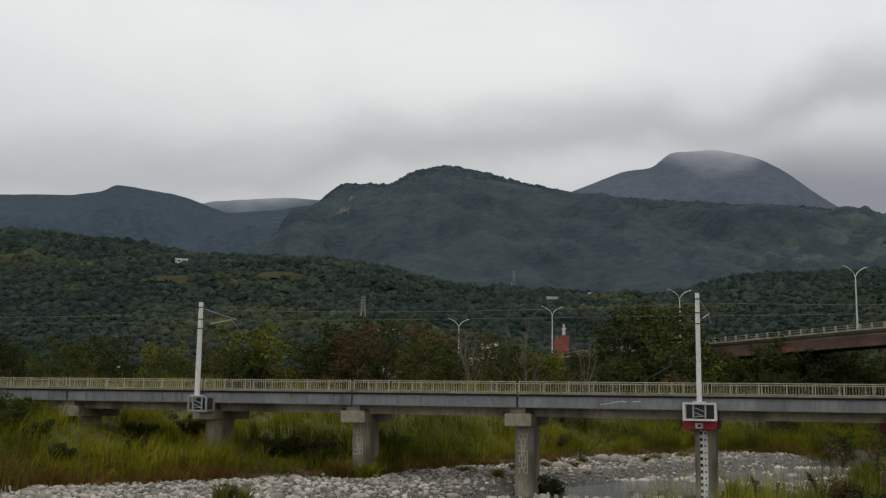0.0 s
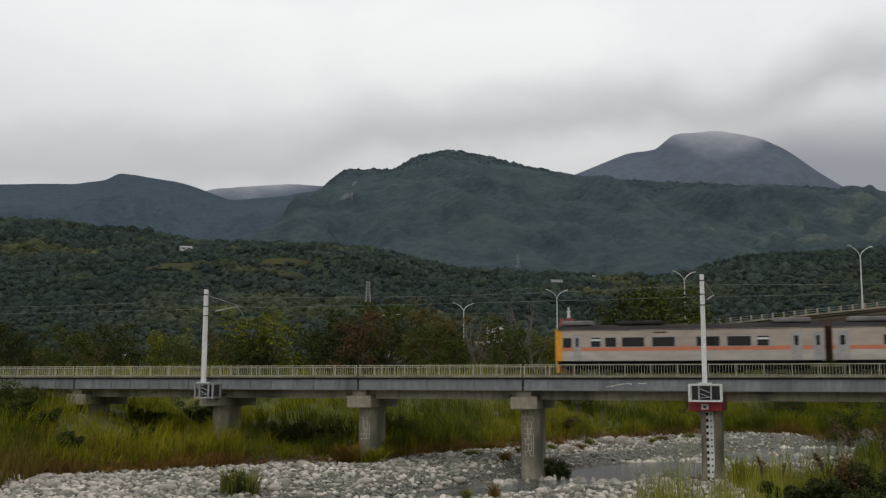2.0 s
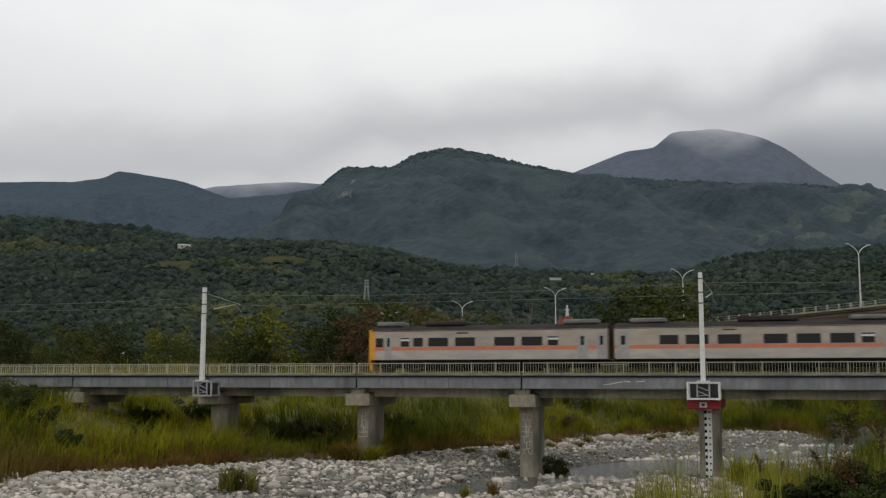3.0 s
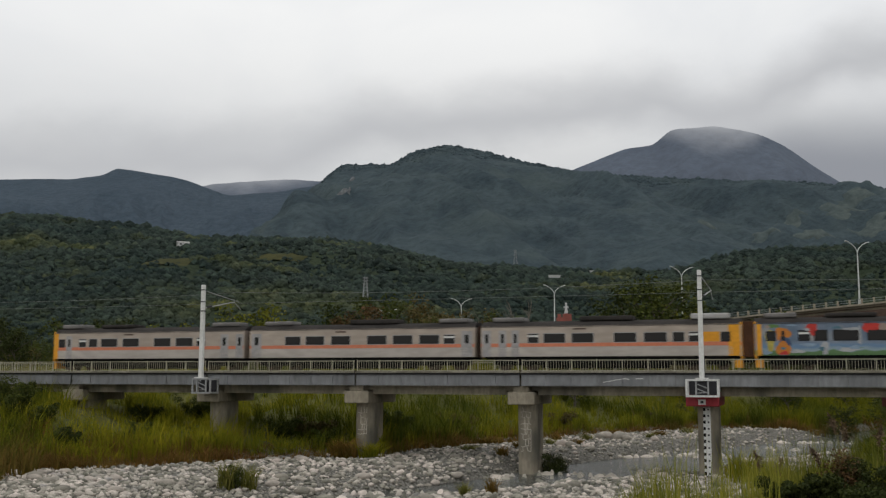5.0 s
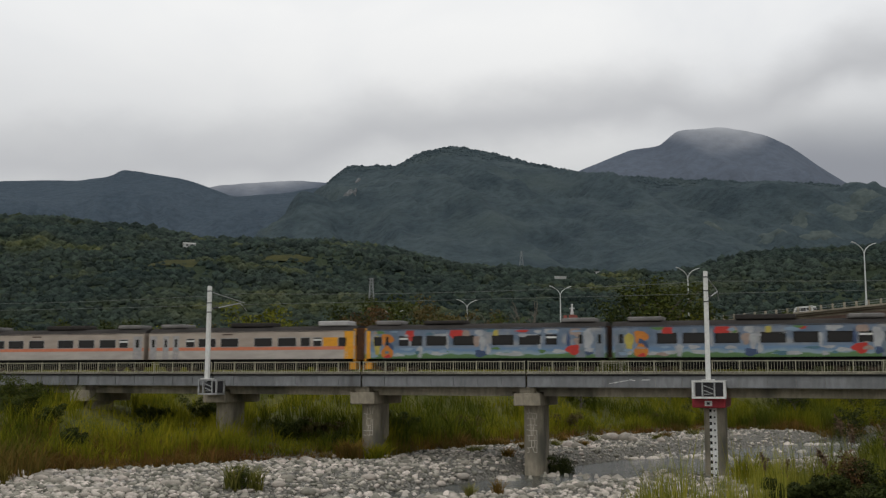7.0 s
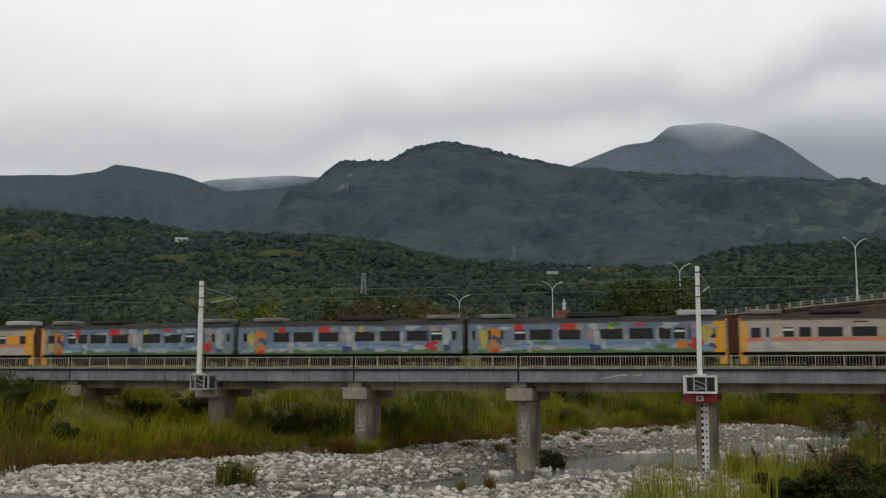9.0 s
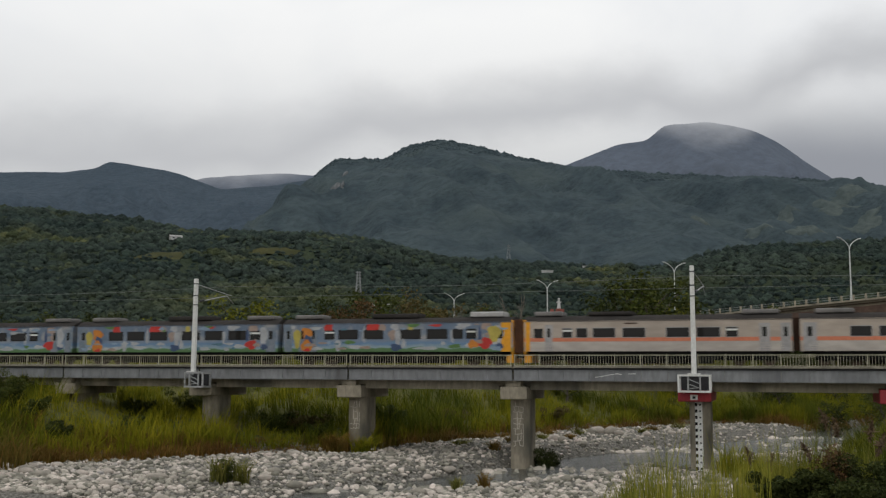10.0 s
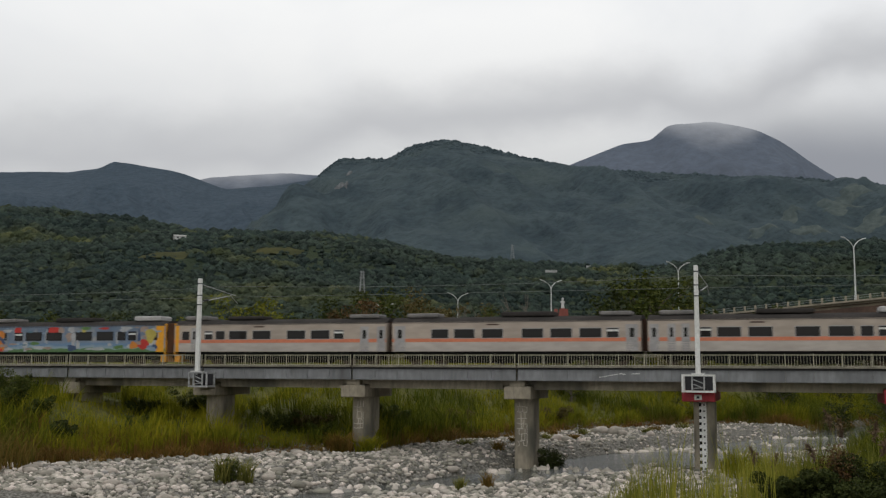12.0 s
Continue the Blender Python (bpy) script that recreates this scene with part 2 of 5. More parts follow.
def fbm(x, y, scale, octaves=4, seed=0, ridged=False):
    """Value noise on numpy arrays, about -1 to 1."""
    out, amp, tot = np.zeros_like(x, dtype=float), 1.0, 0.0
    table = np.random.default_rng(seed).random((256, 256)) * 2 - 1
    for o in range(octaves):
        u, v = x / scale + 17.3 * o, y / scale + 5.1 * o
        iu, iv = np.floor(u).astype(int), np.floor(v).astype(int)
        fu, fv = u - iu, v - iv
        fu, fv = fu * fu * (3 - 2 * fu), fv * fv * (3 - 2 * fv)
        g = lambda a, b: table[a % 256, b % 256]
        n = (g(iu, iv) * (1 - fu) + g(iu + 1, iv) * fu) * (1 - fv) + (g(iu, iv + 1) * (1 - fu) + g(iu + 1, iv + 1) * fu) * fv
        if ridged:
            n = 1 - 2 * np.abs(n)
        out += amp * n
        tot += amp
        amp, scale = amp * 0.5, scale * 0.5
    return out / tot


def smooth01(t):
    t = np.clip(t, 0, 1)
    return t * t * (3 - 2 * t)


# ---------------------------------------------------------------- ground, river bed and banks
CH_Y = np.array([30, 52, 61, 67, 73.5, 79, 88, 98, 105, 118, 140, 200.0])
CH_X = np.array([-30, -12, -5, 0.8, 7.8, 12.2, 18, 27, 34, 44, 60, 110.0])
CH_W = np.array([2.0, 2.0, 2.0, 2.8, 4.2, 5.0, 5.4, 6.0, 6.0, 4.5, 4.0, 4.0])
BANK_X = np.array([-200, -60, -26.7, -20.3, -14.1, -9, -5, -2.5, 0, 6, 16, 26, 45, 70, 200.0])
BANK_Y = np.array([40, 58, 70.0, 73.0, 79.0, 81, 81, 90, 93, 100, 115, 124, 128, 160, 260.0])


def bank_y(x):
    return np.interp(x, BANK_X, BANK_Y)


def levee_y(x):
    return np.maximum(bank_y(x) + 18.0, 110.0)


def ground_z(x, y):
    x, y = np.asarray(x, dtype=float), np.asarray(y, dtype=float)
    bed = 0.35 + 0.18 * fbm(x, y, 9.0, 3, 3)
    off = np.abs(x - np.interp(y, CH_Y, CH_X)) * 0.75
    half = np.interp(y, CH_Y, CH_W)
    bed = bed + 0.65 * smooth01((np.interp(y, CH_Y, CH_X) - x - 3.5) / 7.0)
    bed = bed - 1.0 * smooth01((half + 1.2 - off) / 2.0)
    past = y - bank_y(x)
    left = smooth01((-11 - x) / 10.0)
    z = bed + smooth01(past / 3.0) * 0.5 + smooth01(past / (34.0 - 14.0 * left)) * (4.2 - 2.9 * left) + smooth01((past - 30) / 60) * 1.6
    near = smooth01((48 - y) / 13.0) * smooth01((x - 1) / 8.0)
    z = z + near * 2.15 + smooth01((26 - y) / 22.0) * 3.4
    z = z + 3.3 * smooth01((x - 19 - 0.12 * (y - 50)) / 5.0) * smooth01((68 - y) / 10.0) * smooth01((y - 30) / 10.0)
    z = z + 1.7 * smooth01((-24 - x) / 8.0) * smooth01((past - 2.0) / 14.0)
    rise = y - levee_y(x)
    levee = smooth01(rise / 10.0) * smooth01((32.0 - rise) / 12.0)
    z = z + np.maximum(7.1 - z, 0.0) * levee
    return z + 0.12 * fbm(x, y, 4.0, 2, 5) * smooth01(past / 5.0)


def spread(a, b, dense0, dense1, step, growth=1.18):
    mid = list(np.arange(dense0, dense1, step))
    lo, hi, s = [], [], step
    v = dense0
    while v > a:
        s *= growth
        v -= s
        lo.append(max(v, a))
    v, s = mid[-1], step
    while v < b:
        s *= growth
        v += s
        hi.append(min(v, b))
    return np.array(lo[::-1] + mid + hi)


ground = new("ground", grid_mesh("ground", spread(-4800, 4800, -55, 75, 0.8), spread(-600, 4850, 20, 150, 0.8), ground_z, M_SOIL))
tagged(ground, "stony river bed rising to grassy earth banks", "ground", kind="structure")


def water_material():
    m = bpy.data.materials.new("river_water")
    m.use_nodes = True
    nt = m.node_tree
    b = nt.nodes["Principled BSDF"]
    b.inputs["Base Color"].default_value = (0.045, 0.05, 0.045, 1)
    b.inputs["Roughness"].default_value = 0.12
    b.inputs["Specular IOR Level"].default_value = 0.5
    co = nt.nodes.new("ShaderNodeTexCoord")
    n = nt.nodes.new("ShaderNodeTexNoise")
    n.inputs["Scale"].default_value, n.inputs["Detail"].default_value = 1.5, 6
    bp = nt.nodes.new("ShaderNodeBump")
    bp.inputs["Strength"].default_value, bp.inputs["Distance"].default_value = 1.0, 0.25
    nt.links.new(co.outputs["Object"], n.inputs["Vector"])
    nt.links.new(n.outputs["Fac"], bp.inputs["Height"])
    nt.links.new(bp.outputs[0], b.inputs["Normal"])
    return m


def river():
    ys = np.linspace(34, 185, 110)
    xs = np.linspace(-1, 1, 14)
    cx, hw = np.interp(ys, CH_Y, CH_X), np.interp(ys, CH_Y, CH_W) * 1.35 + 2.4
    co = np.zeros((len(ys), len(xs), 3))
    co[..., 0] = cx[:, None] + hw[:, None] * xs[None, :]
    co[..., 1] = ys[:, None]
    co[..., 2] = 0.0 + 0.015 * fbm(co[..., 0], co[..., 1], 1.5, 2, 9)
    i = np.arange(co.shape[0] * co.shape[1]).reshape(co.shape[:2])
    f = np.stack([i[:-1, :-1], i[:-1, 1:], i[1:, 1:], i[1:, :-1]], -1).reshape(-1, 4)
    ob = new("water", raw_mesh("water", co.reshape(-1, 3), f, water_material(), True))
    tagged(ob, "shallow grey river water running between gravel bars", "river", kind="structure")


river()

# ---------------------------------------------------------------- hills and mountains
# Distance haze is put into the blue-grey base colours of the three mountains.
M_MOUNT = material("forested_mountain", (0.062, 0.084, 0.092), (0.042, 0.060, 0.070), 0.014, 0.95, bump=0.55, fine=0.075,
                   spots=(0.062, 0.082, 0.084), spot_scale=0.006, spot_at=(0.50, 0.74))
M_LEFTMOUNT = material("haze_tinted_range", (0.066, 0.089, 0.113), (0.056, 0.078, 0.101), 0.004, 0.95, bump=0.4, fine=0.06)
M_FARMOUNT = material("far_haze_tinted_mountain", (0.066, 0.088, 0.124), (0.054, 0.074, 0.108), 0.004, 0.95, bump=0.3, fine=0.03)
M_HILLSOIL = material("hill_undergrowth", (0.040, 0.053, 0.030), (0.028, 0.040, 0.024), 0.03, 0.95, bump=0.4, fine=0.5)
M_CROWN = material("hill_tree_crowns", (0.051, 0.069, 0.055), (0.031, 0.047, 0.042), 0.012, 0.95, bump=0.6, fine=0.42, island=0.38,
                   spots=(0.078, 0.090, 0.042), spot_scale=0.016, spot_at=(0.52, 0.72))


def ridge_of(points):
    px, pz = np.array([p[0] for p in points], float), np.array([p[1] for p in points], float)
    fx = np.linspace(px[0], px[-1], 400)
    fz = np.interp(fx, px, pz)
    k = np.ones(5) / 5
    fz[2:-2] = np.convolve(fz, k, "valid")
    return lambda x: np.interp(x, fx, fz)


def upland(name, ridge, foot, crest, back, x0, x1, nx, ny, base, mat, rough, label, category, seed, power=1.0, spur=0.0, canopy=0.0):
    """A long hill: it climbs from the foot to the crest and falls off behind."""
    def z(x, y):
        t = np.clip((y - foot) / (crest - foot), 0, 1)
        up = t ** power
        down = 1 - 0.5 * smooth01((y - crest) / (back - crest))
        h = ridge(x * (crest / np.maximum(y, 1.0)) ** 0.35)
        n = fbm(x, y, rough * 9, 5, seed)
        r = fbm(x + 0.35 * y, y * 0.45, rough * 7, 4, seed + 1, True)
        side = np.sin(np.pi * np.clip(t, 0, 1)) * np.clip((0.97 - t) * 2.2, 0, 1)
        return base + (h - base) * up * down + rough * (0.30 * n * (0.3 + up)) + spur * r * side + canopy * fbm(x, y, 16.0, 2, seed + 3)
    ob = new(name, grid_mesh(name, np.linspace(x0, x1, nx), np.linspace(foot, back, ny), z, mat))
    tagged(ob, label, category, kind="structure")
    return z


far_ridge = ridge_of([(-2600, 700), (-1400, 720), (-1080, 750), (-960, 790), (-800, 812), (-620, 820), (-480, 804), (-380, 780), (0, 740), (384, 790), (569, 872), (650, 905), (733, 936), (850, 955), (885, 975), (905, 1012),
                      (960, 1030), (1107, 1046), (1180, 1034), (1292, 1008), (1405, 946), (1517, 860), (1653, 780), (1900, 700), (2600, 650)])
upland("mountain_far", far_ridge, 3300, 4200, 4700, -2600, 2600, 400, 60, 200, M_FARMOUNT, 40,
       "far mountain tinted grey-blue for haze, whose top goes into low cloud", "mountain", 31, 0.8, 110)
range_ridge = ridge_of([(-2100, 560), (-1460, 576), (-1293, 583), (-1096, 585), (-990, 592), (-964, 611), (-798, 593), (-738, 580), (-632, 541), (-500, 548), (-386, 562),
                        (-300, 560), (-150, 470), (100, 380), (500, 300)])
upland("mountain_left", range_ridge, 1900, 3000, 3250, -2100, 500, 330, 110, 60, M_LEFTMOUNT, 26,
       "forested mountain range under low cloud, tinted blue-grey for haze", "mountain", 13, 0.85, 75)
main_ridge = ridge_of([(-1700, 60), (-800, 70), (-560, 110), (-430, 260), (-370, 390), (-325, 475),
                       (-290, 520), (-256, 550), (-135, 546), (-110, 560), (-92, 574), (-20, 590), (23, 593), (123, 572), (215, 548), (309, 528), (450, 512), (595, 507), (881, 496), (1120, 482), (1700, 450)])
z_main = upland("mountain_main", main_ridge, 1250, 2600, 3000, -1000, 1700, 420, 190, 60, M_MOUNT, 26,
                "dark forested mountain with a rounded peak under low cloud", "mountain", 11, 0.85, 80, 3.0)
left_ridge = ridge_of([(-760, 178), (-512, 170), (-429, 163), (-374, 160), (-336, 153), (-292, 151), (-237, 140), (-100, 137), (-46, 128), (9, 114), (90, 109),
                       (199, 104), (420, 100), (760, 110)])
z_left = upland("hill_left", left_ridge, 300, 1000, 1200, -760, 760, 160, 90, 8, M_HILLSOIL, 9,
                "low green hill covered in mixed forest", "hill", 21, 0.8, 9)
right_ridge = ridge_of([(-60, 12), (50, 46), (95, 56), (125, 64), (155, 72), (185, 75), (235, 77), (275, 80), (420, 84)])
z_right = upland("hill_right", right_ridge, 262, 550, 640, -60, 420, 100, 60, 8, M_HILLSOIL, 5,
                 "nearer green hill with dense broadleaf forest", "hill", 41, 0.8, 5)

# ---------------------------------------------------------------- railway bridge, in its own space: x along it, y away, z up
TURN = -18.4
BRIDGE = pose(0, 78.5, 0, 0, 0, TURN)
SPAN, JOINT = 13.03, 5.86
TRACK_Y, RAIL_Z = 4.25, 7.6


def at_bridge(x, y, z=0.0, rz=0.0):
    return BRIDGE @ pose(x, y, z, 0, 0, rz)


SPANS = range(-15, 19)


def bridge_spans():
    for n in SPANS:
        x0, x1 = JOINT + n * SPAN + 0.06, JOINT + (n + 1) * SPAN - 0.06
        near = -5 <= n <= 3
        sp = thing("bridge_span", at_bridge(0, 0), "grey steel and concrete bridge span with a walkway edge", "bridge span", "spans of the railway bridge")
        k = 7
        for i in range(k):
            a, b = x0 + (x1 - x0) * i / k, x0 + (x1 - x0) * (i + 1) / k
            part("girder_panel", box(BM(), a + 0.012, b - 0.012, 0.0, 0.09, 6.49, 7.25), M_GIRDER, sp)
            if near:
                part("stiffener", box(BM(), b - 0.05, b + 0.0, -0.05, -0.002, 6.50, 7.24), M_GIRDER, sp)
        part("bottom_flange", box(BM(), x0, x1, -0.07, 0.28, 6.44, 6.485), M_GIRDER, sp)
        part("walkway_edge", box(BM(), x0, x1, -0.22, 1.7, 7.385, 7.44, 0.015), M_WALK, sp, "stained concrete walkway edge")
        part("kerb", box(BM(), x0, x1, -0.12, 0.12, 7.445, 7.52, 0.015), M_WALK, sp)
        # Dark strip added to draw the groove line between girder and walkway edge.
        part("cable_duct", box(BM(), x0, x1, -0.06, 0.1, 7.252, 7.383), M_DARKSTEEL, sp)
        part("deck", box(BM(), x0, x1, 1.72, 7.2, 7.05, 7.30), M_CONC_DARK, sp)
        for y in (1.0, 5.6):
            part("concrete_beam", box(BM(), x0 + 1.0, x1 - 1.25, y, y + 0.9, 5.78, 7.04), M_CONC, sp, "stained concrete beam")
        for y in (1.0, 5.6):
            part("beam_end", box(BM(), x0, x0 + 0.995, y, y + 0.9, 6.105, 7.04), M_CONC, sp)
            part("beam_end", box(BM(), x1 - 1.245, x1, y, y + 0.9, 6.105, 7.04), M_CONC, sp)
        part("outer_edge", box(BM(), x0, x1, 7.2, 8.3, 7.1, 7.44), M_WALK, sp)


def railing(n, y, near):
    x0, x1 = JOINT + n * SPAN + 0.1, JOINT + (n + 1) * SPAN - 0.1
    rl = thing("railing", at_bridge(0, 0), "cream painted steel railing with thin upright bars", "railing", "railings of the railway bridge")
    part("top_rail", box(BM(), x0, x1, y - 0.03, y + 0.03, 8.27, 8.325), M_RAIL, rl)
    part("bottom_rail", box(BM(), x0, x1, y - 0.03, y + 0.03, 7.545, 7.58), M_RAIL, rl)
    post = mesh_of("post", box(BM(), -0.028, 0.028, -0.028, 0.028, 7.522, 8.355), M_RAIL)
    for i in range(8):
        part("post", post, None, rl, at=(x0 + 0.05 + (x1 - x0 - 0.1) * i / 7, y, 0))
    m = 65
    if near:
        bal = mesh_of("baluster", box(BM(), -0.010, 0.010, -0.010, 0.010, 7.581, 8.269), M_RAIL)
        for i in range(1, m):
            part("baluster", bal, None, rl, at=(x0 + (x1 - x0) * i / m, y, 0))
    else:
        bm = BM()
        for i in range(1, m):
            x = x0 + (x1 - x0) * i / m
            box(bm, x - 0.008, x + 0.008, y - 0.008, y + 0.008, 7.581, 8.269)
        part("bar_infill", bm, M_RAIL, rl, kind="stuff")


def bridge_track():
    xa, xb = JOINT + SPANS[0] * SPAN, JOINT + (SPANS[-1] + 1) * SPAN
    tr = thing("railway_track", at_bridge(0, 0), "single railway track with brown steel rails", "railway track")
    for y in (TRACK_Y - 0.55, TRACK_Y + 0.55):
        bm = BM()
        box(bm, xa, xb, y - 0.06, y + 0.06, 7.44, 7.46)
        box(bm, xa, xb, y - 0.012, y + 0.012, 7.46, 7.56)
        box(bm, xa, xb, y - 0.033, y + 0.033, 7.56, 7.6)
        part("rail", bm, M_RUSTRAIL, tr)
    tie = mesh_of("sleeper", box(BM(), -0.12, 0.12, TRACK_Y - 1.05, TRACK_Y + 1.05, 7.302, 7.438), M_CONC_DARK)
    x, c = xa + 0.4, 0
    bm = BM()
    while x < xb:
        if -70 < x < 60:
            part("sleeper", tie, None, tr, at=(x, 0, 0))
        else:
            box(bm, x - 0.12, x + 0.12, TRACK_Y - 1.05, TRACK_Y + 1.05, 7.302, 7.438)
        x += 0.65
    part("sleepers", bm, M_CONC_DARK, tr, kind="stuff")


def column(bm, x0, x1, y0, y1, z0, z1, rnd=0.5):
    """A pier shaft with rounded corners."""
    pts = []
    for cx, cy, a in ((x1 - rnd, y1 - rnd, 0), (x0 + rnd, y1 - rnd, 90), (x0 + rnd, y0 + rnd, 180), (x1 - rnd, y0 + rnd, 270)):
        for i in range(5):
            q = radians(a + 22.5 * i)
            pts.append((cx + rnd * math.cos(q), cy + rnd * math.sin(q)))
    lo = [bm.verts.new((x, y, z0)) for x, y in pts]
    hi = [bm.verts.new((x, y, z1)) for x, y in pts]
    bm.faces.new(hi)
    bm.faces.new(lo[::-1])
    for i in range(len(pts)):
        j = (i + 1) % len(pts)
        bm.faces.new((lo[i], lo[j], hi[j], hi[i]))
    return bm


def bridge_piers():
    for n in (*SPANS, SPANS[-1] + 1):
        x = JOINT + n * SPAN
        red = n >= 1
        foot = BRIDGE @ Vector((x, 3.5, 0))
        zg = float(ground_z(foot.x, foot.y)) - 1.2
        pr = thing("bridge_pier", at_bridge(x, 0), "weathered concrete bridge pier" + (" with a red painted cap" if red else " with a stepped cap"),
                   "bridge pier", "piers of the railway bridge")
        part("shaft", column(BM(), -0.66, 0.80, 1.3, 4.3, zg, 5.08, 0.66), M_CONC, pr)
        part("cap", box(BM(), -1.30 if red else -1.06, 0.95, 0.3, 6.2, 5.08, 6.02, 0.07), M_RED if red else M_CONC, pr, "red painted cap" if red else "")
        part("bearing_block", box(BM(), -0.62, 0.52, 0.34, 0.96, 6.022, 6.43, 0.04), M_CONC, pr)
        for y in (1.02, 5.3):
            part("bearing_plinth", box(BM(), -0.6, 0.6, y, y + 0.85, 6.022, 6.1), M_CONC, pr)


def mast(n):
    x = JOINT + n * SPAN
    ms = thing("catenary_mast", at_bridge(x - 0.07, -0.75), "tall white square mast carrying overhead wires, on a steel cage", "catenary mast", "masts of the railway bridge")
    bm = BM()
    lo = [bm.verts.new((sx * 0.165, sy * 0.165, 7.04)) for sx, sy in ((-1, -1), (1, -1), (1, 1), (-1, 1))]
    hi = [bm.verts.new((sx * 0.14, sy * 0.14, 14.45)) for sx, sy in ((-1, -1), (1, -1), (1, 1), (-1, 1))]
    bm.faces.new(hi)
    bm.faces.new(lo[::-1])
    for i in range(4):
        bm.faces.new((lo[i], lo[(i + 1) % 4], hi[(i + 1) % 4], hi[i]))
    bmesh.ops.bevel(bm, geom=bm.edges[:], offset=0.02, segments=1, affect="EDGES")
    part("pole", bm, M_WHITE, ms)
    part("base_plate", box(BM(), -0.42, 0.42, -0.36, 0.36, 6.965, 7.04, 0.01), M_WHITE, ms)
    for z in (14.0, 13.05, 12.3):
        part("band", box(BM(), -0.175, 0.175, -0.175, 0.175, z, z + 0.07), M_DARKSTEEL, ms)
    xa, xb = (-0.46, 1.14) if n < 0 else (-1.02, 1.06)
    mid = (xa + xb) / 2
    bm = BM()
    for sx in (xa, xb):
        for sy in (-0.45, 0.72):
            box(bm, sx - 0.06, sx + 0.06, sy - 0.06, sy + 0.06, 5.74, 6.96)
    for sy in (-0.45, 0.72):
        for z in (5.74, 6.84):
            box(bm, xa + 0.06, xb - 0.06, sy - 0.055, sy + 0.055, z, z + 0.12)
    for sx in (xa, xb):
        for z in (5.74, 6.81):
            box(bm, sx - 0.075, sx + 0.075, -0.36, 0.63, z, z + 0.145)
    part("cage_frame", bm, M_GALV if n < 0 else M_WHITE, ms, "white painted steel cage frame")
    bm = BM()
    bar(bm, (mid - 0.32, -0.40, 6.62), (mid + 0.32, -0.40, 6.36), 0.06, 0.06)
    bar(bm, (mid - 0.32, -0.40, 6.30), (mid + 0.32, -0.40, 6.04), 0.06, 0.06)
    bar(bm, (mid - 0.32, -0.38, 6.02), (mid + 0.32, -0.38, 6.06), 0.05, 0.05)
    part("brace", bm, M_GALV, ms)
    for sx in (mid - 0.40, mid + 0.40):
        part("cage_post", box(BM(), sx - 0.05, sx + 0.05, -0.5, -0.38, 5.86, 6.83), M_GALV, ms)
    part("junction_box", box(BM(), mid - 0.34, mid + 0.34, -0.30, 0.10, 5.88, 6.70, 0.03), M_DARKSTEEL, ms, "dark steel junction box")
    # Dark sheet added behind the cage so that its openings read black.
    part("backing_plate", box(BM(), xa + 0.1, xb - 0.1, 0.63, 0.66, 5.88, 6.80), M_DARKSTEEL, ms)
    bm = BM()
    rod(bm, (0.15, 0.2, 13.95), (0.45, 4.9, 13.4), 0.035)
    rod(bm, (0.15, 0.2, 12.6), (0.45, 4.2, 13.35), 0.045)
    rod(bm, (0.45, 4.2, 13.3), (0.5, 5.2, 12.75), 0.03)
    part("cantilever", bm, M_GALV, ms, "thin steel cantilever arm")
    part("insulator", rod(BM(), (0.17, 0.3, 12.66), (0.22, 0.9, 12.78), 0.09, sides=10), M_DARKSTEEL, ms)


def wires():
    xs = [JOINT + (n) * SPAN - 0.15 for n in (-14, -11, -8, -5, -2, 1, 4, 7, 10, 13, 16)]
    for name, z, sag, y, r in (("messenger_wire", 14.25, 0.35, 4.6, 0.022), ("contact_wire", 13.35, 0.03, 5.0, 0.02)):
        for a, b in zip(xs, xs[1:]):
            rings = []
            bm = BM()
            for i in range(11):
                t = i / 10
                zc = z - sag * 4 * t * (1 - t)
                rings.append([bm.verts.new((a + (b - a) * t, y + r * math.cos(q), zc + r * math.sin(q))) for q in (0, 1.257, 2.513, 3.770, 5.027)])
            for p, q in zip(rings, rings[1:]):
                for k in range(5):
                    bm.faces.new((p[k], p[(k + 1) % 5], q[(k + 1) % 5], q[k]))
            w = new(name, mesh_of(name, bm, M_WIRE))
            w.matrix_basis = BRIDGE.copy()
            tagged(w, "thin overhead railway wire hung between two masts", "wire", "overhead wires")


bridge_spans()
for n in SPANS:
    railing(n, 0.0, -5 <= n <= 3)
    railing(n, 8.1, False)
bridge_track()
bridge_piers()
for n in (-5, -2, 1, 4):
    mast(n)
wires()

# ---------------------------------------------------------------- train
CAR, BODY = 20.0, 19.5
WIN_Z0, WIN_Z1 = 9.66 - RAIL_Z, 10.33 - RAIL_Z
FLOOR, EAVE = 8.62 - RAIL_Z, 10.9 - RAIL_Z
# window starts and widths along a car, from its cab end or first end
CAB_WINDOWS = [(3.4, 0.7), (4.45, 0.8), (5.7, 1.62), (7.9, 1.62), (11.05, 1.62), (13.2, 1.62), (15.25, 0.78)]
MID_WINDOWS = [(3.55, 1.35), (5.4, 1.62), (7.66, 1.62), (10.8, 1.62), (13.0, 1.62), (15.22, 1.62), (17.25, 0.85)]


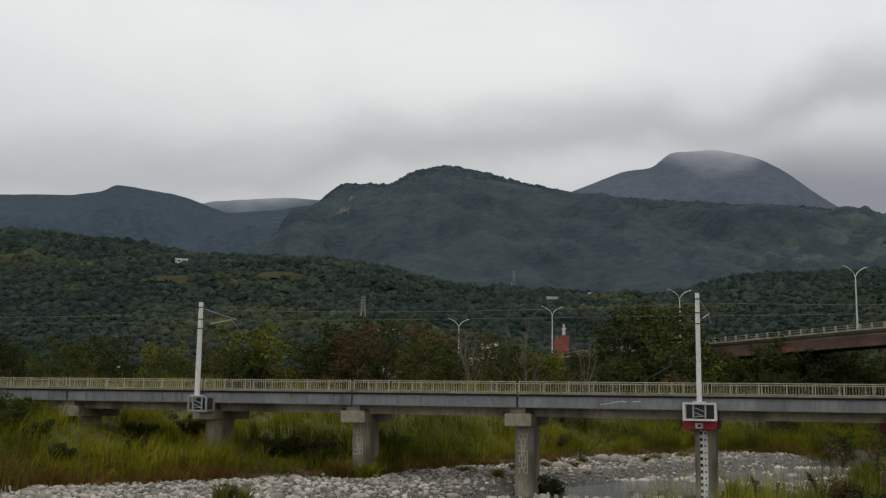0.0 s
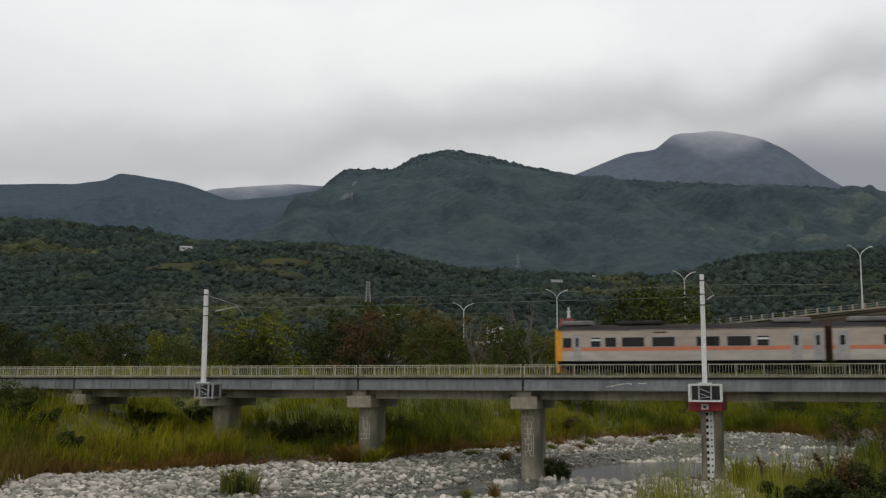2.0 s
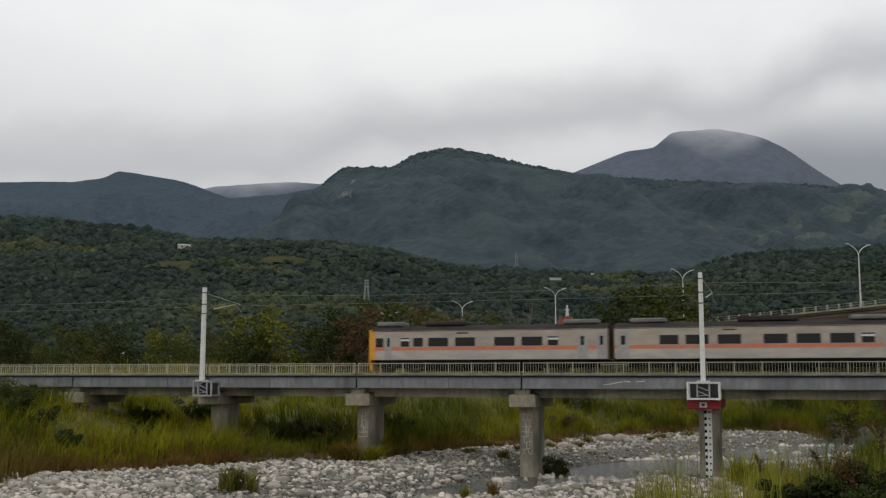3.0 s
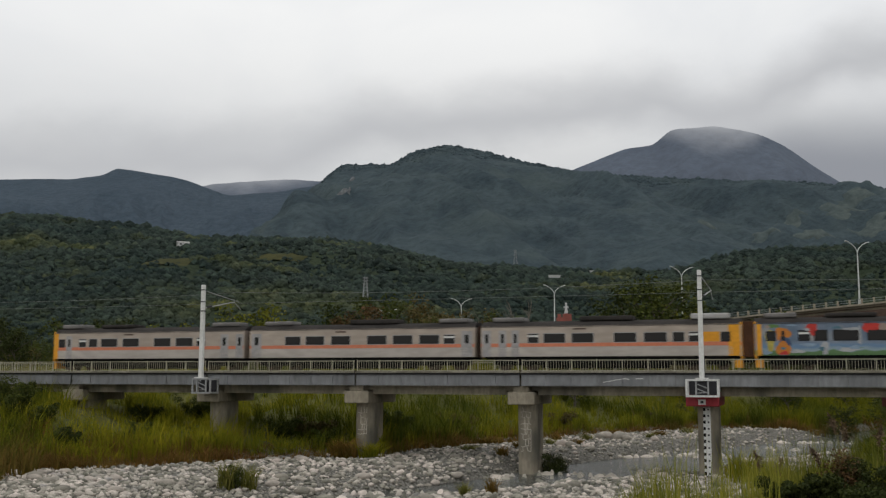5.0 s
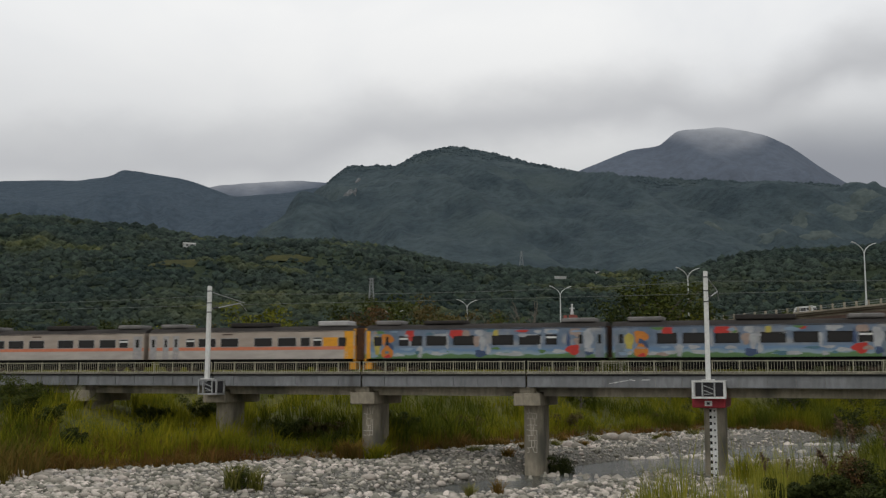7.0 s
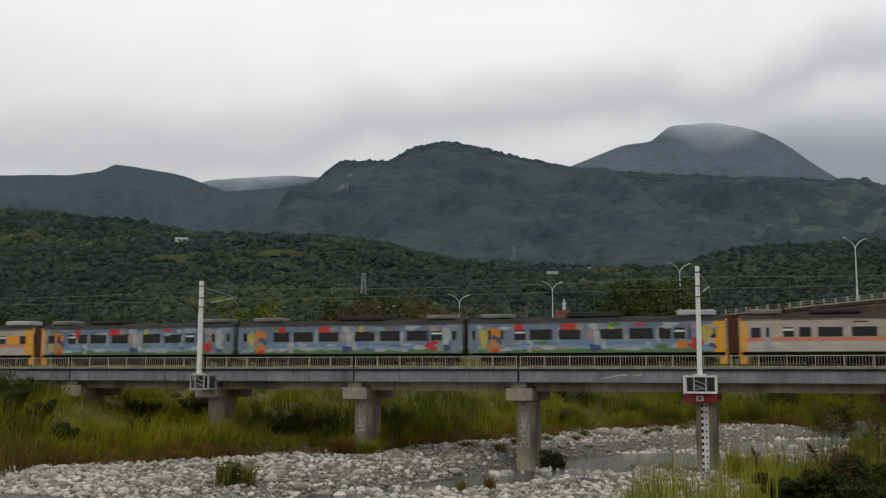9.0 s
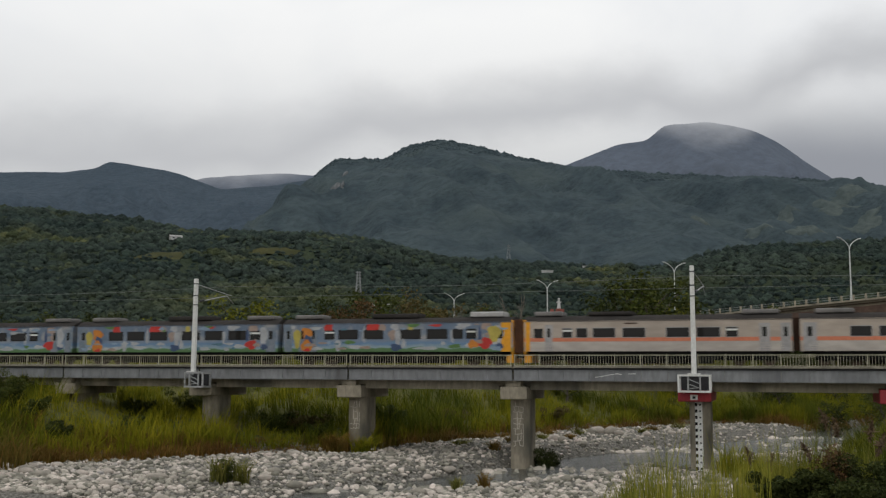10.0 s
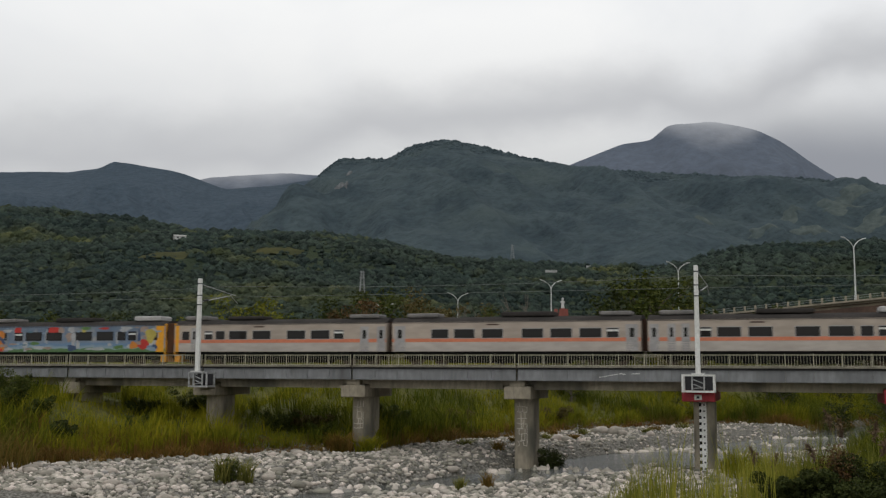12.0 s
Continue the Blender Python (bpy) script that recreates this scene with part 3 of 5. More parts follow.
def body_section(x0, x1, half=1.42):
    bm = BM()
    prof = [(-half, FLOOR), (-half, EAVE - 0.06), (-half + 0.07, EAVE + 0.02), (-half + 0.4, EAVE + 0.24), (-0.5, EAVE + 0.40), (0.5, EAVE + 0.40),
            (half - 0.4, EAVE + 0.24), (half - 0.07, EAVE + 0.02), (half, EAVE - 0.06), (half, FLOOR)]
    a = [bm.verts.new((x0, y, z)) for y, z in prof]
    b = [bm.verts.new((x1, y, z)) for y, z in prof]
    bm.faces.new(a)
    bm.faces.new(b[::-1])
    for i in range(len(prof)):
        j = (i + 1) % len(prof)
        bm.faces.new((a[i], b[i], b[j], a[j]))
    bmesh.ops.recalc_face_normals(bm, faces=bm.faces[:])
    return bm


def train_car(index):
    """One car, its first end at x = 0 and the rest at greater x; index counts from the head of the train."""
    unit, place = divmod(index, 3)
    painted = unit == 1
    cab = {0: "first", 1: "", 2: "last"}[place]
    label = ("blue car painted with a bright landscape mural" if painted else "silver train car with an orange stripe") + (" and yellow cab end" if cab else "")
    tc = thing("train_car", at_bridge(0, TRACK_Y, RAIL_Z), label, "train car", "cars of the passenger train")
    a0, a1 = 0.25, 0.25 + BODY
    if cab == "first":
        a0 = 0.45 if index else 0.85
    elif cab == "last":
        a1 = CAR - 0.45
    flip = (lambda x: CAR - x) if cab == "last" else (lambda x: x)

    def fb(x, w, y0, y1, z0, z1, bev=0.0):
        p, q = sorted((flip(x), flip(x + w)))
        return box(BM(), p, q, y0, y1, z0, z1, bev)

    body = part("body", body_section(a0, a1), M_MURAL if painted else M_STEELCAR, tc)
    part("roof", roof_shell(a0, a1), M_ROOF, tc, "dark grey train roof")
    for side in (-1, 1):
        y = 1.42 * side
        ya, yb = sorted((y - 0.02 * side, y + 0.004 * side))
        yc, yd = sorted((y - 0.02 * side, y + 0.012 * side))
        if not painted:
            part("stripe", box(BM(), a0 + 0.01, a1 - 0.01, *sorted((y - 0.02 * side, y + 0.003 * side)), 9.36 - RAIL_Z, 9.63 - RAIL_Z), M_ORANGE, tc, "orange stripe")
            part("lower_panel", box(BM(), a0 + 0.3, a1 - 0.3, *sorted((y - 0.02 * side, y + 0.003 * side)), FLOOR + 0.03, 9.33 - RAIL_Z), M_STEELLOW, tc, "paler ribbed lower panel")
            for z in (8.74, 8.86, 8.98, 9.10, 9.22):
                part("body_rib", box(BM(), a0 + 0.6, a1 - 0.6, *sorted((y - 0.02 * side, y + 0.010 * side)), z - RAIL_Z, z + 0.03 - RAIL_Z), M_STEELLOW, tc)
        for i, (x, w) in enumerate(CAB_WINDOWS if cab else MID_WINDOWS):
            small = w < 0.9
            fr = part("window", fb(x - 0.05, w + 0.1, ya, yb, WIN_Z0 - 0.05, WIN_Z1 + 0.05), M_STEELDOOR if not painted else M_BLACK, tc)
            part("pane", fb(x, w, yc, yd, WIN_Z0, WIN_Z1), M_GLASS, fr)
            if small and i in (0, 6):
                ye, yf = sorted((y, y + 0.016 * side))
                part("vent_flap", fb(x, w, ye, yf, WIN_Z1 - 0.24, WIN_Z1 - 0.10), M_WHITE, fr, "pale open top light")
        doors = {"first": [(2.05, 0.6), (17.5, 0.75), (18.95, 0.7)], "last": [(16.75, 0.6), (17.75, 0.6), (18.95, 0.7)], "": [(0.45, 0.9), (18.65, 0.9)]}[cab]
        for x, w in doors:
            d = part("door", fb(x, w, *sorted((y - 0.03 * side, y + 0.006 * side)), FLOOR + 0.02, 10.62 - RAIL_Z), M_STEELDOOR if not painted else M_MURALDOOR, tc, "brushed grey sliding door")
            part("door_pane", fb(x + w * 0.32, w * 0.36, yc, yd, WIN_Z0, WIN_Z1), M_GLASS, d)
        part("destination_sign", fb(11.6 if cab == "last" else 8.0, 0.95, ya, yb, 10.62 - RAIL_Z, 10.72 - RAIL_Z), M_RUBBER, tc)
        part("rain_gutter", box(BM(), a0, a1, *sorted((y - 0.02 * side, y + 0.02 * side)), EAVE - 0.06, EAVE - 0.02), M_ROOF, tc)
        part("side_skirt", box(BM(), a0 + 1.0, a1 - 1.0, *sorted((y - 0.18 * side, y - 0.10 * side)), FLOOR - 0.62, FLOOR), M_BLACK, tc)
        if cab:
            part("cab_window", fb(1.22 if index else 1.27, 0.66, yc, yd, WIN_Z0 - 0.04, WIN_Z1), M_GLASS, tc)
            part("cab_side", fb(0.565 if index else 0.865, 0.34 if cab == "first" else 0.8, ya, yb, FLOOR, EAVE - 0.07), M_YELLOW, tc, "yellow cab end panel")
            if cab == "last" and not painted:
                part("yellow_panel", fb(1.96, 1.28, ya, yb, WIN_Z0 - 0.02, WIN_Z1 + 0.02), M_YELLOW, tc, "yellow side panel")
    if cab:
        xa, xb = sorted((flip(0.40 if index else 0.68), flip(0.56 if index else 0.86)))
        part("cab_front", box(BM(), xa, xb, -1.40, 1.40, FLOOR - 0.25, EAVE + 0.12, 0.06), M_YELLOW, tc, "yellow cab front")
        for y in (-0.95, 0.95):
            part("windscreen", box(BM(), xa - 0.012, xb + 0.012, y - 0.36, y + 0.36, WIN_Z0, WIN_Z1 + 0.15), M_GLASS, tc)
        part("coupler", box(BM(), *sorted((flip(-0.02 if index else 0.62), flip(0.5 if index else 1.0))), -0.16, 0.16, 0.55, 0.85), M_BLACK, tc)
        bm = BM()
        box(bm, *sorted((flip(0.44 if index else 0.72), flip(0.95))), -1.25, 1.25, 0.18, FLOOR - 0.252)
        part("pilot", bm, M_YELLOW, tc)
    ends = [0.0] if cab == "last" else [CAR] if cab == "first" else [0.0, CAR]
    for e in ends:
        lo, hi = (e, e + 0.25) if e < 10 else (e - 0.25, e)
        part("gangway_bellows", box(BM(), lo + 0.004, hi - 0.004, -0.62, 0.62, FLOOR + 0.05, EAVE + 0.10), M_RUBBER, tc, "dark folding gangway bellows")
    if cab and index:
        lo, hi = sorted((flip(0.0), flip(0.40)))
        part("gangway_bellows", box(BM(), lo + 0.004, hi - 0.004, -1.22, 1.22, FLOOR - 0.1, EAVE + 0.16, 0.03), M_CABGANG, tc, "brown folding gangway between the cabs")
    # running gear
    part("underframe", box(BM(), a0 + 0.2, a1 - 0.2, -1.15, 1.15, FLOOR - 0.14, FLOOR - 0.002), M_BLACK, tc)
    for x in (4.9, 6.8, 8.7, 10.6, 12.5):
        part("equipment_box", box(BM(), x, x + 1.7, -1.2, 1.2, 0.16, FLOOR - 0.15, 0.03), M_BLACK, tc)
    for c in (2.9, CAR - 2.9):
        bg = part("bogie", bogie_frame(), M_BLACK, tc, at=(c, 0, 0))
        for dx in (-1.05, 1.05):
            part("wheelset", WHEELSET, None, bg, at=(dx, 0, 0.43))
    # roof equipment
    if place == 1:
        units = [(1.3, 2.6, 0.34), (9.0, 4.2, 0.38), (16.6, 2.4, 0.34)]
    elif cab == "first":
        units = [(1.1, 2.2, 0.36), (5.2, 3.4, 0.30), (16.3, 2.6, 0.34)]
    else:
        units = [(CAR - 4.0, 2.7, 0.42), (CAR - 12.2, 4.0, 0.36), (1.0, 2.5, 0.34)]
    for i, (x, w, h) in enumerate(units):
        part("air_conditioner", box(BM(), x, x + w, -0.85, 0.85, EAVE + 0.395, EAVE + 0.395 + h, 0.10), M_ROOF if i == 1 else M_ROOFPALE if (i == 0 and cab == "last") else M_ROOFBOX, tc, "roof air-conditioning unit")
    if painted:
        mural(tc, flip, cab)
    return tc


def roof_shell(x0, x1, half=1.42):
    bm = BM()
    prof = [(-half + 0.05, EAVE + 0.03), (-half + 0.4, EAVE + 0.25), (-0.5, EAVE + 0.41), (0.5, EAVE + 0.41), (half - 0.4, EAVE + 0.25), (half - 0.05, EAVE + 0.03),
            (half - 0.05, EAVE - 0.0), (-half + 0.05, EAVE - 0.0)]
    prof = [(y, z + 0.006) for y, z in prof]
    a = [bm.verts.new((x0 - 0.01, y, z)) for y, z in prof]
    b = [bm.verts.new((x1 + 0.01, y, z)) for y, z in prof]
    bm.faces.new(a)
    bm.faces.new(b[::-1])
    for i in range(len(prof)):
        j = (i + 1) % len(prof)
        bm.faces.new((a[i], b[i], b[j], a[j]))
    bmesh.ops.recalc_face_normals(bm, faces=bm.faces[:])
    return bm


def bogie_frame():
    bm = BM()
    for y in (-0.85, 0.85):
        box(bm, -1.55, 1.55, y - 0.09, y + 0.09, 0.42, 0.66)
        for x in (-1.05, 1.05):
            box(bm, x - 0.18, x + 0.18, y - 0.13, y + 0.13, 0.30, 0.56)
    box(bm, -0.3, 0.3, -0.85, 0.85, 0.45, 0.80)
    return bm


def wheelset():
    bm = BM()
    rod(bm, (0, -0.8, 0), (0, 0.8, 0), 0.08, sides=10)
    for y in (-0.55, 0.55):
        rod(bm, (0, y - 0.065, 0), (0, y + 0.065, 0), 0.43, sides=24)
    return mesh_of("wheelset", bm, M_RUSTRAIL)


WHEELSET = wheelset()


def mural_material():
    """Painted sky, water and meadow, with clouds: a paint scheme by height on the car side."""
    m = material("mural_paint", (0.16, 0.20, 0.26), (0.11, 0.155, 0.22), 0.6, 0.6, 0.0, 0.0, fine=2.2, spots=(0.27, 0.27, 0.265), spot_scale=0.8, spot_at=(0.47, 0.66))
    nt = m.node_tree
    b = nt.nodes["Principled BSDF"]
    sky = b.inputs["Base Color"].links[0].from_socket
    co = nt.nodes.new("ShaderNodeTexCoord")
    sep = nt.nodes.new("ShaderNodeSeparateXYZ")
    nz = nt.nodes.new("ShaderNodeTexNoise")
    nz.inputs["Scale"].default_value = 0.8
    nt.links.new(co.outputs["Object"], sep.inputs[0])
    nt.links.new(co.outputs["Object"], nz.inputs["Vector"])
    wob = nt.nodes.new("ShaderNodeMath")
    wob.operation = "MULTIPLY_ADD"
    wob.inputs[1].default_value = -0.7
    nt.links.new(nz.outputs["Fac"], wob.inputs[0])
    nt.links.new(sep.outputs["Z"], wob.inputs[2])
    ramp = nt.nodes.new("ShaderNodeValToRGB")
    ramp.color_ramp.interpolation = "EASE"
    e = ramp.color_ramp.elements
    e[0].position, e[0].color = 0.0, (0.075, 0.15, 0.06, 1)
    e[1].position, e[1].color = 1.0, (0.17, 0.21, 0.27, 1)
    for p, c in ((0.14, (0.09, 0.17, 0.07)), (0.20, (0.22, 0.29, 0.33)), (0.36, (0.12, 0.20, 0.31)), (0.55, (0.17, 0.215, 0.28))):
        k = e.new(p)
        k.color = (*c, 1)
    rng = nt.nodes.new("ShaderNodeMapRange")
    rng.inputs["From Min"].default_value, rng.inputs["From Max"].default_value = FLOOR - 0.40, FLOOR + 1.6
    nt.links.new(wob.outputs[0], rng.inputs["Value"])
    nt.links.new(rng.outputs[0], ramp.inputs["Fac"])
    up = nt.nodes.new("ShaderNodeMapRange")
    up.inputs["From Min"].default_value, up.inputs["From Max"].default_value = FLOOR + 0.7, FLOOR + 1.1
    nt.links.new(sep.outputs["Z"], up.inputs["Value"])
    mx = nt.nodes.new("ShaderNodeMix")
    mx.data_type = "RGBA"
    nt.links.new(up.outputs[0], mx.inputs["Factor"])
    nt.links.new(ramp.outputs[0], mx.inputs["A"])
    nt.links.new(sky, mx.inputs["B"])
    nt.links.new(mx.outputs["Result"], b.inputs["Base Color"])
    return m


M_MURAL = mural_material()
M_MURALDOOR = material("mural_door_paint", (0.20, 0.22, 0.25), (0.13, 0.17, 0.21), 1.5, 0.5, 0.0, 0.0)


def paint(name, c):
    return material(name, c, tuple(v * 0.8 for v in c), 1.3, 0.5, 0.0, 0.0)


P_RED, P_ORANGE, P_YELLOW = paint("mural_red", (0.50, 0.04, 0.03)), paint("mural_orange", (0.56, 0.20, 0.03)), paint("mural_yellow", (0.46, 0.38, 0.08))
P_WHITE, P_PINK, P_NAVY = paint("mural_white", (0.40, 0.41, 0.42)), paint("mural_tan", (0.33, 0.25, 0.21)), paint("mural_navy", (0.05, 0.08, 0.16))
P_SKY, P_LEAF, P_TEAL = paint("mural_pale_blue", (0.24, 0.33, 0.43)), paint("mural_leaf_green", (0.10, 0.20, 0.06)), paint("mural_teal", (0.08, 0.17, 0.22))


def mural(tc, flip, cab):
    shift = 0.0 if not cab else 0.6
    blobs = [(1.5, 1.75, 0.32, 0.62, P_YELLOW), (2.35, 2.0, 0.50, 0.40, P_ORANGE), (2.45, 1.62, 0.40, 0.34, P_NAVY), (2.35, 1.35, 0.52, 0.36, P_ORANGE), (2.4, 1.05, 0.34, 0.2, P_RED),
             (4.3, 2.3, 0.36, 0.42, P_RED), (5.1, 1.35, 0.25, 0.4, P_WHITE), (6.6, 1.28, 0.7, 0.12, P_WHITE), (8.1, 2.35, 0.58, 0.36, P_RED), (8.9, 2.3, 0.30, 0.26, P_PINK), (7.35, 1.9, 0.14, 0.5, P_WHITE),
             (10.0, 2.35, 0.34, 0.26, P_WHITE), (9.75, 1.9, 0.30, 0.34, P_PINK), (10.25, 1.75, 0.26, 0.5, P_WHITE), (10.1, 1.25, 0.5, 0.22, P_NAVY), (10.7, 1.45, 0.2, 0.3, P_WHITE), (11.3, 2.35, 0.20, 0.3, P_YELLOW),
             (12.6, 1.2, 1.0, 0.10, P_WHITE), (13.4, 2.38, 0.5, 0.08, P_RED), (14.75, 1.85, 0.16, 0.42, P_WHITE), (15.6, 2.4, 0.55, 0.22, P_WHITE), (16.2, 1.35, 0.5, 0.12, P_WHITE), (16.95, 1.9, 0.16, 0.42, P_NAVY),
             (17.5, 2.35, 0.42, 0.34, P_PINK), (17.3, 1.42, 0.52, 0.30, P_RED), (17.7, 1.85, 0.3, 0.22, P_PINK), (18.45, 1.9, 0.36, 0.62, P_WHITE), (18.5, 1.3, 0.3, 0.2, P_NAVY), (3.3, 1.2, 0.5, 0.1, P_WHITE)]
    dab = random.Random(round(blobs[0][0] * 100) + len(cab))
    for k in range(28):
        x, z = dab.uniform(0.9, CAR - 1.2), dab.choice((dab.uniform(1.15, 1.55), dab.uniform(1.15, 1.55), dab.uniform(2.05, 2.45)))
        blobs.append((x, z, dab.uniform(0.12, 0.55), dab.uniform(0.04, 0.13), dab.choice((P_WHITE, P_WHITE, P_SKY, P_SKY, P_LEAF, P_PINK, P_TEAL))))
    if cab == "last":
        blobs += [(CAR - 1.9, 1.95, 0.5, 0.5, P_YELLOW), (CAR - 2.5, 1.5, 0.4, 0.3, P_RED), (CAR - 3.6, 1.4, 0.4, 0.25, P_ORANGE)]
    for i, (x, z, a, h, mat) in enumerate(blobs):
        bm = BM()
        cz = FLOOR + (z - 1.02) * 1.5
        pts = []
        for k in range(18):
            q = 2 * math.pi * k / 18
            w = 1 + 0.16 * math.sin(3 * q + i) + 0.09 * math.sin(5 * q + 2 * i)
            pts.append((min(max(x + a * w * math.cos(q), 0.3), CAR - 0.3), min(max(cz + 1.25 * h * w * math.sin(q), FLOOR + 0.05), EAVE - 0.1)))
        prism(bm, pts, -1.4272 - 0.0001 * i, -1.40)
        part("painted_shape", bm, mat, tc)


cars = [train_car(i) for i in range(9)]


def motions():
    # distance of the train's head along the bridge
    head = [(0.0, 37.35), (1.5, 15.93), (2.5, 1.12), (5.5, -45.0), (6.5, -60.1), (9.5, -105.8), (10.5, -121.1), (12.0, -144.0)]
    ts = np.array([h[0] for h in head])
    xs = np.array([h[1] for h in head])
    c = np.polyfit(ts, xs, 2)
    for i, tc in enumerate(cars):
        rows = []
        for t in (0, 1.5, 3, 4.5, 6, 7.5, 9, 10.5, 12):
            rows.append((t, at_bridge(float(np.polyval(c, t)) - 1.05 + CAR * i, TRACK_Y, RAIL_Z)))
        walk(tc, rows)
    walk(van, [(t, Matrix.Translation(on_road(26.9 - 13.7 * (t - 6.2), 2.9, -0.80)) @ VAN_TURN) for t in (0, 3, 6, 9, 12)])



# ---------------------------------------------------------------- scattering many small pieces into one mesh


def ico(sub, seed=0, wobble=0.0, squash=1.0):
    bm = BM()
    bmesh.ops.create_icosphere(bm, subdivisions=sub, radius=1.0)
    v = np.array([p.co[:] for p in bm.verts])
    f = np.array([[p.index for p in q.verts] for q in bm.faces])
    bm.free()
    r = np.random.default_rng(seed)
    v = v * (1 + wobble * (r.random((len(v), 1)) * 2 - 1))
    v[:, 2] *= squash
    return v, f


def scatter(name, templates, pos, scale, spin, mat, smooth=False, which=None):
    """Copies of the templates at many places, joined into one mesh."""
    which = RNG.integers(0, len(templates), len(pos)) if which is None else which
    cos, fcs, base = [], [], 0
    for k, (v, f) in enumerate(templates):
        sel = which == k
        p, s, a = pos[sel], scale[sel], spin[sel]
        if not len(p):
            continue
        if s.ndim == 1:
            s = np.repeat(s[:, None], 3, 1)
        w = v[None] * s[:, None, :]
        c, n = np.cos(a)[:, None], np.sin(a)[:, None]
        x, y = w[..., 0] * c - w[..., 1] * n, w[..., 0] * n + w[..., 1] * c
        w = np.stack([x, y, w[..., 2]], -1) + p[:, None, :]
        cos.append(w.reshape(-1, 3))
        fcs.append((f[None] + (np.arange(len(p)) * len(v))[:, None, None] + base).reshape(-1, f.shape[1]))
        base += len(p) * len(v)
    return raw_mesh(name, np.concatenate(cos), np.concatenate(fcs), mat, smooth)


# ---------------------------------------------------------------- forest on the hills

def hill_spot(px, up, zfun, y0, y1, lift=0.0):
    """Where the line of sight with these slopes, sideways and upwards, meets the hill."""
    for y in np.arange(y0, y1, 2.0):
        if float(zfun(np.array([px * y]), np.array([y]))[0]) + lift > 7 + up * y:
            return px * y, y, 7 + up * y - lift
    return px * y1, y1, float(zfun(np.array([px * y1]), np.array([y1]))[0])


FIELDS = [(*hill_spot(-0.2628, 0.1118, z_left, 320, 1000)[:2], 10.0, 13.0), (*hill_spot(-0.1607, 0.1170, z_left, 320, 1000)[:2], 15.0, 10.0)]
M_FIELD = material("dry_hill_field", (0.066, 0.064, 0.026), (0.042, 0.046, 0.020), 0.08, 0.95, bump=0.0, fine=0.9)
for fx, fy, rx, ry in FIELDS:
    u, v = np.linspace(-1, 1, 22), np.linspace(-1, 1, 22)
    ob = new("field", grid_mesh("field", fx + rx * u * 1.1, fy + ry * v * 1.1, lambda p, q: z_left(p, q) + 0.6 + 0.5 * fbm(p, q, 5.0, 2, 8), M_FIELD))
    tagged(ob, "small dry yellowish field on the wooded hill", "field", "fields on the hill", kind="structure")
CROWNS = [ico(1, i, 0.20, 0.85) for i in range(12)]


def forest(name, zfun, n, xa, xb, ya, yb, r0, r1, label, mat=None, sink=-0.1):
    """Crowns over a hill, small and many at its foot, larger higher up."""
    y = ya * (yb / ya) ** RNG.random(n)
    x = (2 * RNG.random(n) - 1) * (0.47 * y + 25)
    keep = (x > xa) & (x < xb)
    x, y = x[keep], y[keep]
    r = y * (r0 + (r1 - r0) * RNG.random(len(x)) ** 1.8)
    clear = fbm(x, y * 0.5, 70, 2, 55) > 0.42
    r = np.where(clear, r * 0.72, r)
    if zfun is z_left:
        free = np.ones(len(x), dtype=bool)
        for fx, fy, rx, ry in FIELDS:
            free &= ((x - fx) / rx) ** 2 + ((y - fy) / ry) ** 2 > 0.8 + 0.3 * fbm(x, y, 12, 2, 6)
            r = np.where(free & (np.abs(x - fx) < rx) & (y < fy) & (y > fy - 3 * ry), r * 0.6, r)
        x, y, r = x[free], y[free], r[free]
    pos = np.stack([x, y, zfun(x, y) - r * sink], -1)
    sc = np.stack([r, r, r * (0.8 + 0.7 * RNG.random(len(r)))], -1)
    ob = new(name, scatter(name, CROWNS, pos, sc, RNG.random(len(x)) * 6.28, mat or M_CROWN, True))
    tagged(ob, label, "forest", kind="stuff")


forest("forest_far_hill", z_left, 27000, -560, 560, 285, 1020, 0.0024, 0.0058, "mixed dark and yellow-green forest canopy on the hill")
forest("forest_near_hill", z_right, 15000, 0, 330, 255, 565, 0.0026, 0.0064, "dense green forest canopy on the nearer hill")

forest("forest_mountain", z_main, 6500, -420, 1350, 2320, 2605, 0.0014, 0.0030, "dark forest canopy along the mountain crest", M_MOUNT, 0.35)

M_PASTURE = material("pale_mountain_pasture", (0.094, 0.114, 0.108), (0.070, 0.090, 0.090), 0.03, 0.95, bump=0.4, fine=0.12)
M_CLIFF = material("pale_cliff_rock", (0.19, 0.195, 0.20), (0.09, 0.10, 0.105), 0.05, 0.95, bump=0.6, fine=0.2)


def slope_patch(name, zfun, x, y, rx, ry, lift, mat, label, seed):
    """An uneven clearing that lies on a slope."""
    a, q = np.meshgrid(np.linspace(0, 2 * np.pi, 40, endpoint=False), np.linspace(0.02, 1, 12))
    edge = 1 + 0.30 * np.sin(3 * a + seed) + 0.20 * np.sin(5 * a + 2.3 * seed) + 0.12 * np.sin(9 * a + seed)
    px, py = x + rx * q * edge * np.cos(a), y + ry * q * edge * np.sin(a)
    co = np.stack([px, py, zfun(px, py) + lift * (1 - 1.6 * q ** 6)], -1)
    i = np.arange(480).reshape(12, 40)
    r = np.roll(i, -1, 1)
    f = np.stack([i[:-1], i[1:], r[1:], r[:-1]], -1).reshape(-1, 4)
    tagged(new(name, raw_mesh(name, co.reshape(-1, 3), f, mat, True)), label, name, kind="structure")


